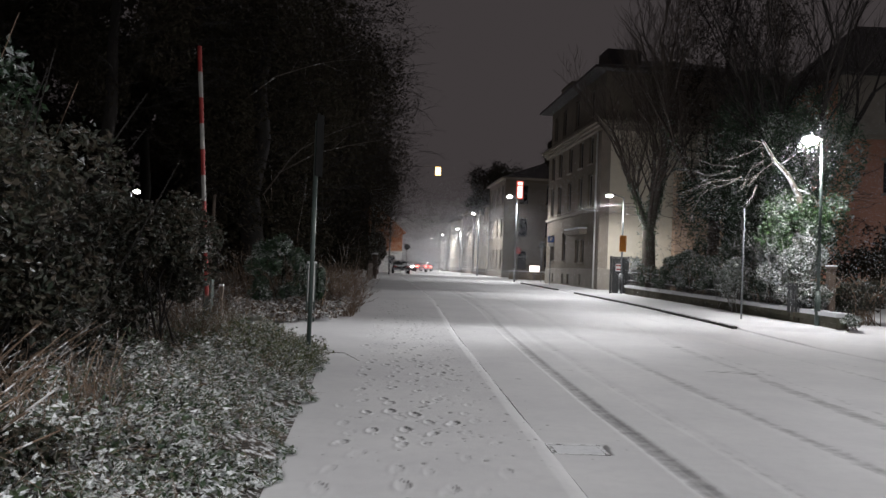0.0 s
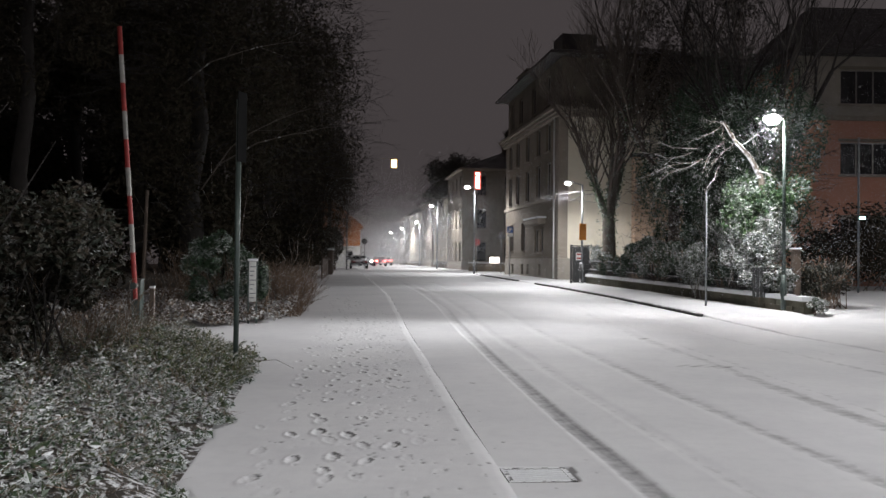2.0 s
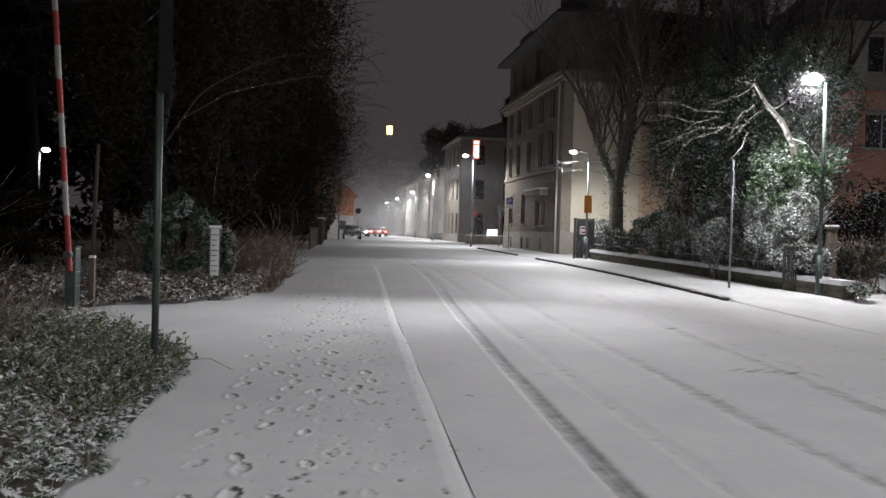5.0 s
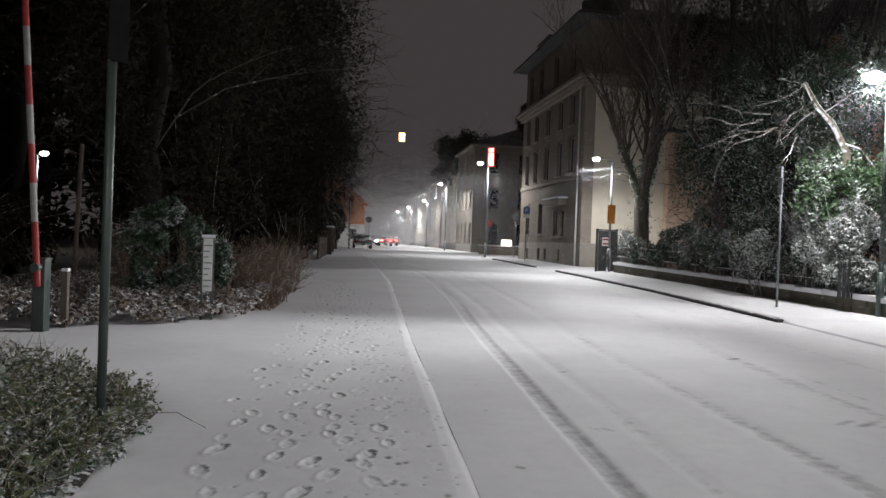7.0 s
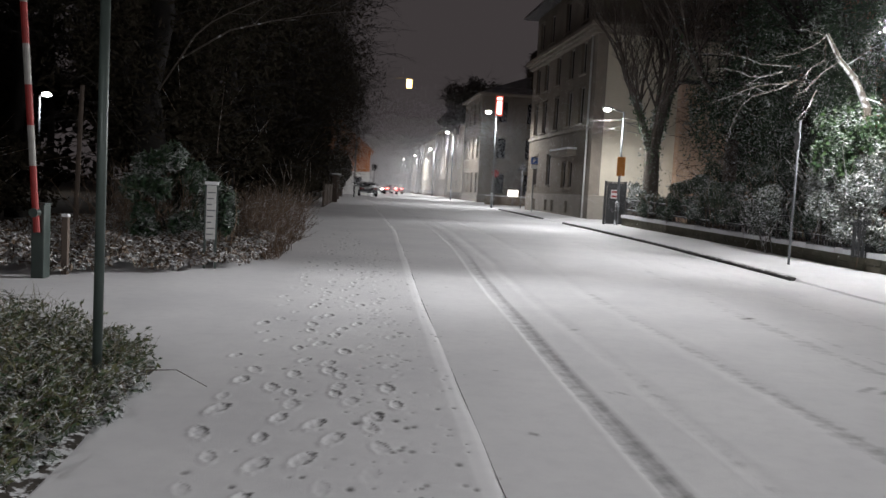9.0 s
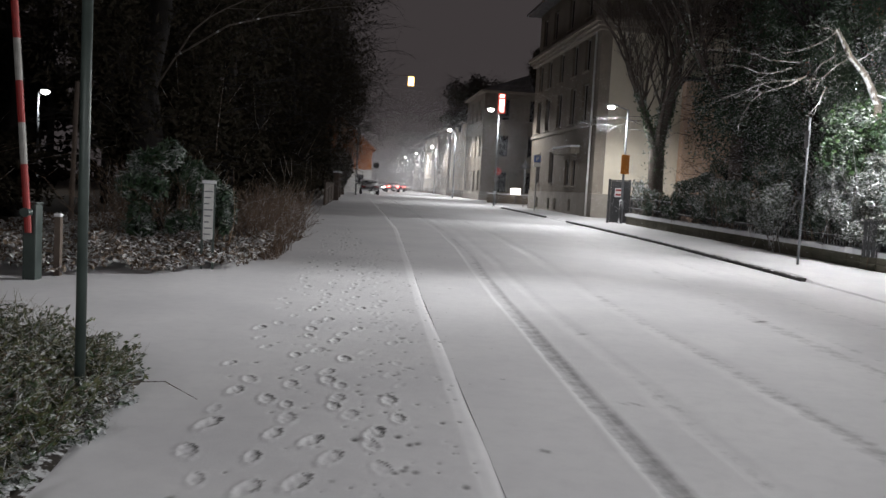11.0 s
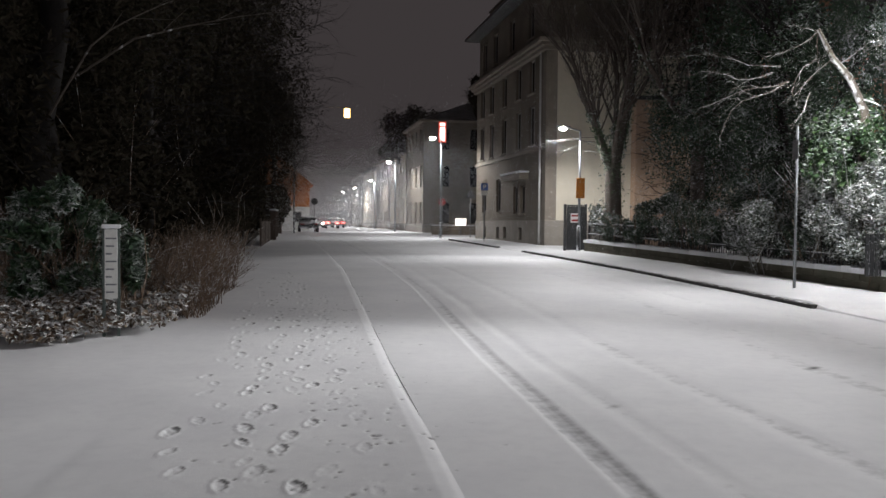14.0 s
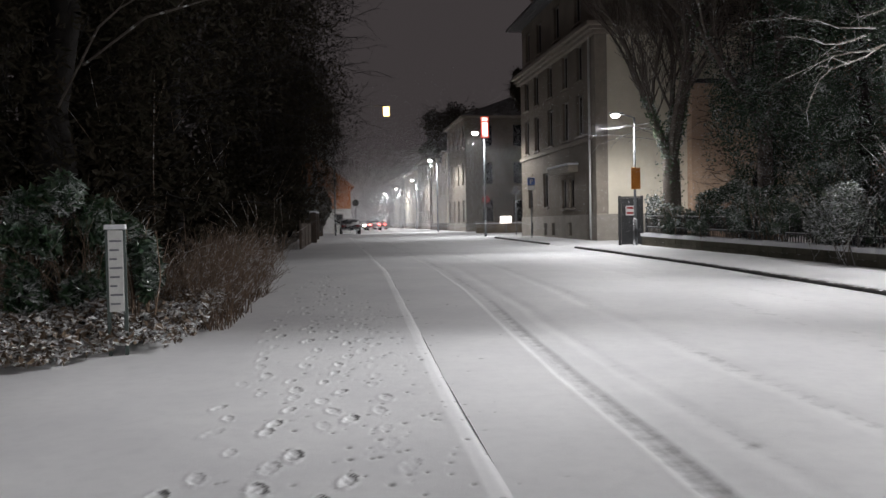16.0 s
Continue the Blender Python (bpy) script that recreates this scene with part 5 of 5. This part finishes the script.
twig_bush(36, -4.05, 31.0, 0.9, 2.2, 1.35, 380, "leafless brown bush along the pavement")
twig_bush(37, -5.3, 24.0, 1.3, 1.6, 1.9, 260, "leafless brown bush under the dark trees")
shrub("hedge", 38, (-6.0, 33, 0.1), (-4.0, 46, 2.2), 9000, 0.14, M_DARKLEAF, "dark hedge along the pavement", "hedge", stems=40)
shrub("hedge", 39, (-16.5, 20.5, 0.1), (-6.5, 27, 2.6), 12000, 0.16, M_DARKLEAF, "dark undergrowth behind the barrier", "hedge", stems=60)

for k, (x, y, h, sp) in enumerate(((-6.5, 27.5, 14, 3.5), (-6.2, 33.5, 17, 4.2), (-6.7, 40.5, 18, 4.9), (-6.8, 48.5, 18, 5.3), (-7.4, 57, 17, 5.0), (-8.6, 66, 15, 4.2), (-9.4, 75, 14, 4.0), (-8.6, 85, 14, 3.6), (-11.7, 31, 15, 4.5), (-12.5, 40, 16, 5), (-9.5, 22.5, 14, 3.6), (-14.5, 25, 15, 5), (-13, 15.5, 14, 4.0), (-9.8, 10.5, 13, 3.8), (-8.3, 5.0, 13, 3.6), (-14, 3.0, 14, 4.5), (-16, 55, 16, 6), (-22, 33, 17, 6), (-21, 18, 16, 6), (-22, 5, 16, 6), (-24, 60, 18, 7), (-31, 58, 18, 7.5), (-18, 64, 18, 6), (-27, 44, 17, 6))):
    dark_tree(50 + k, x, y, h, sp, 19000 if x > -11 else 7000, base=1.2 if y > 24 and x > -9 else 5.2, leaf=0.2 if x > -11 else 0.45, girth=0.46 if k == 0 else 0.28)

# pale bare branches that reach out from the dark trees
reach = thing("bare_branch", -5.6, 26.4, 0, 0, "long pale bare branches reaching out of the dark trees", "branch", "branches over the pavement")
for p0, d, ln in (((0.75, -1.4, 4.8), (0.75, 0, 0.66), 2.6), ((1.5, -1.4, 4.95), (0.97, 0, 0.26), 2.9), ((0.2, -1.6, 7.2), (0.9, -0.2, 0.25), 3.0)):
    rngb = random.Random(int(ln * 10))
    p, d, r = Vector(p0), Vector(d).normalized(), 0.019
    arms = []
    arms.append(((p - d * 1.4 + Vector((0, 0.9, -0.2)))[:], p[:], 0.022, 0.019))
    for k in range(6):
        q = p + d * ln / 6
        arms.append((p[:], q[:], r, r * 0.8))
        r *= 0.8
        e = (d + Vector((rngb.gauss(0, 0.4), rngb.gauss(0, 0.4), rngb.gauss(0.1, 0.4)))).normalized()
        arms.append((q[:], (q + e * ln * rngb.uniform(0.15, 0.3))[:], r * 0.5, 0.004))
        d = (d + Vector((rngb.gauss(0.02, 0.06), rngb.gauss(0, 0.06), rngb.gauss(-0.05, 0.06)))).normalized()
        p = q
    bulk("branch_mass", tubes(arms, 6), M_BARK, reach)

# right garden
big = thing("tree", 10.75, 44.5, place_z(10.75, 44.5), 0, "big bare tree with ivy-clad stems before the house", "tree")
rngt = random.Random(90)
stem, twigs = [], []


def rise(p, d, ln, r, level):
    """A limb that climbs, shedding steep side limbs."""
    steps = 6 if level == 0 else 5
    for i in range(steps):
        d = (d + Vector((rngt.gauss(0, 0.10), rngt.gauss(0, 0.10), 0.07))).normalized()
        q = p + d * ln / steps
        rr = r * (1 - 0.75 / steps)
        (stem if r > 0.035 else twigs).append((p[:], q[:], max(r, 0.008), max(rr, 0.007)))
        if level < 3 and i > 0:
            for _b in range(2):
                a = rngt.uniform(0, 2 * math.pi)
                e = (d + Vector((math.cos(a), math.sin(a), 0.15)) * rngt.uniform(0.35, 0.75)).normalized()
                rise(q, e, ln * rngt.uniform(0.34, 0.56), rr * 0.55, level + 1)
        p, r = q, rr


stem += [((0, 0, -0.2), (-0.05, 0, 1.4), 0.44, 0.36), ((-0.05, 0, 1.4), (-0.1, 0, 3.5), 0.36, 0.34)]
for d, ln, r in (((-0.42, -0.1, 1), 5.9, 0.17), ((-0.16, 0.2, 1), 6.6, 0.15), ((0.12, -0.05, 1), 10.5, 0.26), ((0.36, 0.2, 1), 9.0, 0.15), ((-0.3, 0.35, 1), 5.4, 0.11), ((0.05, -0.3, 1), 7.0, 0.12)):
    rise(Vector((-0.1, 0, 3.3)), Vector(d).normalized(), ln, r, 0)
smooth(part("trunk", tubes(stem, 9), M_BARK, big))
bulk("twig_mass", tubes(twigs, 3), M_BARK, big)
rngn = np.random.default_rng(90)
pick = [q for q in stem if q[2] > 0.13 and q[0][2] < 8.5]
k = rngn.integers(0, len(pick), 6500)
c = np.array([pick[i][0] for i in k]) + (np.array([pick[i][1] for i in k]) - np.array([pick[i][0] for i in k])) * rngn.uniform(0, 1, (6500, 1))
c += rngn.normal(0, 1, (6500, 3)) * (0.05 + 0.75 * np.array([pick[i][2] for i in k]))[:, None] * 0.7
part("ivy", leaf_mesh(c, 0.105, 90, 0.8, 0.2), M_IVY, big, "clinging dark ivy")
bare_tree(91, 13.2, 41.5, 15, 0.26, "tall bare tree in the garden", ivy=900, forks=4, levels=4, spread=0.4, up=0.6, first=0.3)
bare_tree(92, 14.5, 34.0, 13, 0.22, "tall bare tree with ivy in the garden", M_DARKBARK, ivy=1500, forks=4, levels=4, spread=0.45, up=0.55, first=0.3)

snag = thing("tree", 12.0, 29.0, place_z(12.0, 29.0), 0, "lopped tree with ivy and snow-lined branches under the lamp", "tree")
segs = [((0.5, 0, -0.2), (0.3, 0.1, 2.4), 0.17, 0.14), ((0.3, 0.1, 2.4), (0.15, -0.1, 4.3), 0.14, 0.11), ((0.15, -0.1, 4.3), (-0.35, -0.3, 5.0), 0.10, 0.085), ((-0.35, -0.3, 5.0), (-0.85, -0.4, 5.45), 0.085, 0.07), ((-0.85, -0.4, 5.45), (-1.3, -0.5, 6.1), 0.07, 0.045)]
smooth(part("trunk", tubes(segs, 9), M_SNOWBARK, snag))
rng = random.Random(5)
fine = []


def droop(p, d, ln, r, level):
    p, d = Vector(p), Vector(d).normalized()
    for i in range(6):
        q = p + d * ln / 6
        fine.append((p[:], q[:], r, r * 0.84))
        r *= 0.84
        if level < 2 and i > 0 and rng.random() < (0.85 if level == 0 else 0.5):
            droop(q, d + Vector((rng.gauss(-0.1, 0.4), rng.gauss(0, 0.4), rng.gauss(-0.05, 0.45))), ln * rng.uniform(0.22, 0.42), r * 0.66, level + 1)
        d = (d + Vector((rng.gauss(-0.03, 0.2), rng.gauss(0, 0.14), rng.gauss(-0.03, 0.2)))).normalized()
        p = q


for p0, d, ln in (((-1.3, -0.5, 6.05), (-0.75, 0, -0.75), 1.6), ((-1.3, -0.5, 6.0), (-0.1, 0, -1), 0.8), ((-1.35, -0.5, 6.05), (-0.7, 0, 0.25), 0.6), ((-2.2, -0.5, 5.2), (-1, 0, 0.02), 2.3), ((-2.4, -0.5, 5.05), (-0.9, 0, -0.35), 1.8), ((-2.0, -0.5, 4.85), (-1, 0.1, -0.35), 2.2), ((-2.1, -0.5, 4.8), (-0.85, -0.1, -0.55), 2.2), ((-1.3, -0.5, 5.4), (-0.8, 0, -0.5), 1.2), ((-0.7, -0.4, 5.3), (0.7, 0, 0.5), 0.8), ((0.0, -0.3, 4.5), (1, 0, -0.25), 1.5), ((-1.45, -0.5, 4.6), (-0.45, 0, -0.85), 0.9), ((-0.85, -0.4, 5.45), (-0.8, 0, -0.75), 1.3)):
    droop(p0, d, ln, 0.020, 0)
bulk("branch_mass", tubes(fine, 5), M_SNOWBARK, snag, "thin branches lined with snow")
pts = blob_points(9000, 7, (-1.2, -0.8, 1.7), (2.1, 1.2, 5.0), 0.45, 34, 0.3)
part("ivy", leaf_mesh(pts, 0.13, 8, 0.75, 0.25), M_IVY, snag, "lush green ivy lit by the lamp")

shrub("snowy_bush", 101, (10.7, 27.6, 0.4), (13.4, 31.2, 3.2), 14000, 0.15, M_SNOWBUSH, "bush thick with snow behind the garden wall", stems=90, stem_mat=M_SNOWBARK, aspect=0.3, flat=0.45)
shrub("snowy_bush", 102, (12.6, 26.6, 0.1), (14.8, 28.6, 1.7), 4500, 0.11, M_SHRUB, "brown snow-flecked bush beside the gate post", stems=70)
shrub("ivy_hedge", 103, (11.0, 30.5, 0.3), (13.6, 37.5, 3.0), 14000, 0.13, M_RHODO, "dark evergreen hedge behind the railing", "hedge", stems=40)
shrub("ivy_hedge", 104, (10.4, 36.5, 0.3), (13.0, 43.5, 2.6), 12000, 0.13, M_RHODO, "dark evergreen hedge behind the railing", "hedge", stems=40)
shrub("snowy_bush", 106, (10.55, 30.4, 0.4), (11.8, 34.5, 2.1), 7000, 0.12, M_SNOWBUSH, "snowy bush crowding the railing", stems=40, stem_mat=M_SNOWBARK)
shrub("snowy_bush", 107, (10.3, 34.2, 0.4), (11.5, 38.6, 1.9), 5000, 0.11, M_RHODO, "snow-dusted bush crowding the railing", stems=40)
for k, y in enumerate((35.6, 38.0, 40.4, 42.6)):
    xw = 11.8 - 0.1085 * (y - 25.1)
    shrub("railing_bush", 150 + k, (xw - 0.25, y - 1.5, 0.4), (xw + 0.9, y + 1.5, 1.75), 3600, 0.11, M_RHODO, "dark snow-flecked bush growing through the railing", stems=24)
for k, y in enumerate((28.2, 30.6, 32.8, 26.9)):
    xw = 11.8 - 0.1085 * (y - 25.1)
    shrub("railing_bush", 156 + k, (xw - 0.25, y - (1.4 if k < 3 else 0.8), 0.4), (xw + 0.9, y + 1.4, 1.5 + 0.2 * (k % 3)), 4600, 0.11, M_SNOWBUSH if k != 1 else M_RHODO, "snowy bush growing through the railing", stems=24)
shrub("snowy_bush", 105, (9.7, 44.4, 0.6), (10.7, 45.8, 2.3), 1500, 0.12, M_SNOWBUSH, "small snowy bush by the gate", stems=14)
for k, (x, y, h, sp) in enumerate(((13.9, 32.5, 9.5, 2.2), (13.6, 35.5, 10.5, 2.4), (14.2, 39.0, 12, 3.0), (13.4, 42.5, 9.5, 2.2), (16.8, 43.0, 12, 3.0))):
    dark_tree(110 + k, x, y, h, sp, 14000, base=0.8, leaf=0.17, label="dark ivy-grown tree in the garden", material=M_GARDENLEAF)
shrub("hedge", 120, (15.5, 37.5, 0.1), (36, 43.5, 4.3), 22000, 0.2, M_DARKLEAF, "high dark hedge before the salmon house", "hedge", stems=60, clumps=70, spread=0.24)
shrub("wall_plants", 121, (11.75, 24.6, 0.02), (12.7, 25.6, 0.5), 1600, 0.08, M_COVER, "snow-dusted plants at the end of the garden wall", stems=10)

dark_tree(118, 15.2, 45.5, 21, 4.4, 16000, base=6.0, leaf=0.2, label="tall dark ivy-grown tree behind the garden")

# snow-lit twigs by the second lamp
limb = thing("hanging_branch", 9.6, 44.6, 0, 0, "thin branches bright with snow beside the lamp", "branch")
fine.clear()
for p0, d, ln in (((1.0, 0.1, 4.6), (-1, -0.1, 0.42), 3.6), ((0.6, 0, 5.2), (-1, 0, 0.12), 3.4), ((0.3, 0.2, 5.5), (-1, 0.1, -0.02), 3.0), ((0.2, -0.2, 5.3), (-1, -0.1, -0.12), 2.6), ((0.7, 0, 4.9), (-0.8, 0.2, 0.5), 2.2)):
    droop(p0, d, ln, 0.018, 0)
bulk("twig_mass", tubes(fine, 5), M_SNOWBARK, limb)

# far trees over the street
for k, (x, y, h, sp) in enumerate(((4.2, 106, 14.5, 3.6), (6.5, 110, 15.5, 3.6), (10.5, 82, 14.5, 1.8))):
    dark_tree(130 + k, x, y, h, sp, 6000, base=7.0 if k < 2 else 10.0, leaf=0.5, label="dark tree above the town houses")

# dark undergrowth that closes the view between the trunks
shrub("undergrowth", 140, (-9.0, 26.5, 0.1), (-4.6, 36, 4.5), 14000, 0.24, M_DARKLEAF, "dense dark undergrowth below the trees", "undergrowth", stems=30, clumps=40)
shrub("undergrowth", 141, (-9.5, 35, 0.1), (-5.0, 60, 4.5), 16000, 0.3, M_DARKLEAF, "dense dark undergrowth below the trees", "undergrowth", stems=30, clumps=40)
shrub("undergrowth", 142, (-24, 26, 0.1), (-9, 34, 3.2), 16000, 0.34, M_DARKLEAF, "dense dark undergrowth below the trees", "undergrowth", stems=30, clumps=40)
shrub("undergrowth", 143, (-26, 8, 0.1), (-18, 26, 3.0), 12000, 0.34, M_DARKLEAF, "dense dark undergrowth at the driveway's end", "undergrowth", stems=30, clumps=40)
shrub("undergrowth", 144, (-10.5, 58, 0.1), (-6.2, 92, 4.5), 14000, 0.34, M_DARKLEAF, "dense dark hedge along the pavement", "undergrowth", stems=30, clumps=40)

# ---- falling snow, thickened to stand in for haze in the lamplight down the street ----


def flakes(name, seed, n, s0, s1, y0, y1, z0, z1, size):
    rng = np.random.default_rng(seed)
    ys = rng.uniform(y0, y1, n)
    xs = np.array([road_left(v) for v in ys]) + rng.uniform(s0, s1, n)
    zs = np.array([ground_z(v) for v in ys]) + rng.uniform(z0, z1, n)
    c = np.stack([xs, ys, zs], 1)
    t = rng.normal(size=(n, 3, 3)) * size * 0.5
    verts = (c[:, None] + t).reshape(-1, 3)
    ob = part(name, (verts.tolist(), [], np.arange(3 * n).reshape(-1, 3).tolist()), M_SNOWCAP)
    return tagged(ob, "fine falling snow massed as lamplit haze", "snow", kind="stuff")


flakes("snow_haze", 3, 150000, -3, 12, 58, 86, 0.5, 7.6, 0.022)
flakes("snow_haze", 6, 480000, -4, 12, 86, 200, 0.5, 8.0, 0.040)
flakes("snow_haze", 5, 14000, 0, 10, 36, 60, 0.8, 6.4, 0.018)
flakes("snow_haze", 4, 70000, 8.0, 16, 20, 42, 0.8, 6.2, 0.012)
# flakes massed round the lamp by the garden wall, standing in for its glow
rng = np.random.default_rng(8)
way = rng.normal(size=(16000, 3))
way /= np.linalg.norm(way, axis=1, keepdims=True)
c = np.array((11.26, 26.1, 6.0)) + way * (0.25 + 1.9 * rng.uniform(0, 1, (16000, 1)) ** 1.6)
verts = (c[:, None] + rng.normal(size=(16000, 3, 3)) * 0.0027).reshape(-1, 3)
tagged(part("snow_haze", (verts.tolist(), [], np.arange(48000).reshape(-1, 3).tolist()), M_SNOWCAP), "snow flakes massed as the glow of the street lamp", "snow", kind="stuff")

# the far edge of the park
for k in range(9):
    y = -8 + 11.0 * k
    shrub("park_edge", 160 + k, (-46, y - 8, 0.2), (-30 + 2 * (k % 2), y + 8, 13.0), 5000, 1.0, M_DARKLEAF, "dark mass of park trees in the distance", "trees", stems=8, clumps=30, spread=0.36, shell=0.3)
for k in range(3):
    shrub("park_edge", 180 + k, (-40 + 11 * k, 62 + 5 * k, 0.2), (-27 + 11 * k, 76 + 5 * k, 14.0), 5000, 1.0, M_DARKLEAF, "dark mass of park trees in the distance", "trees", stems=8, clumps=30, spread=0.36, shell=0.3)
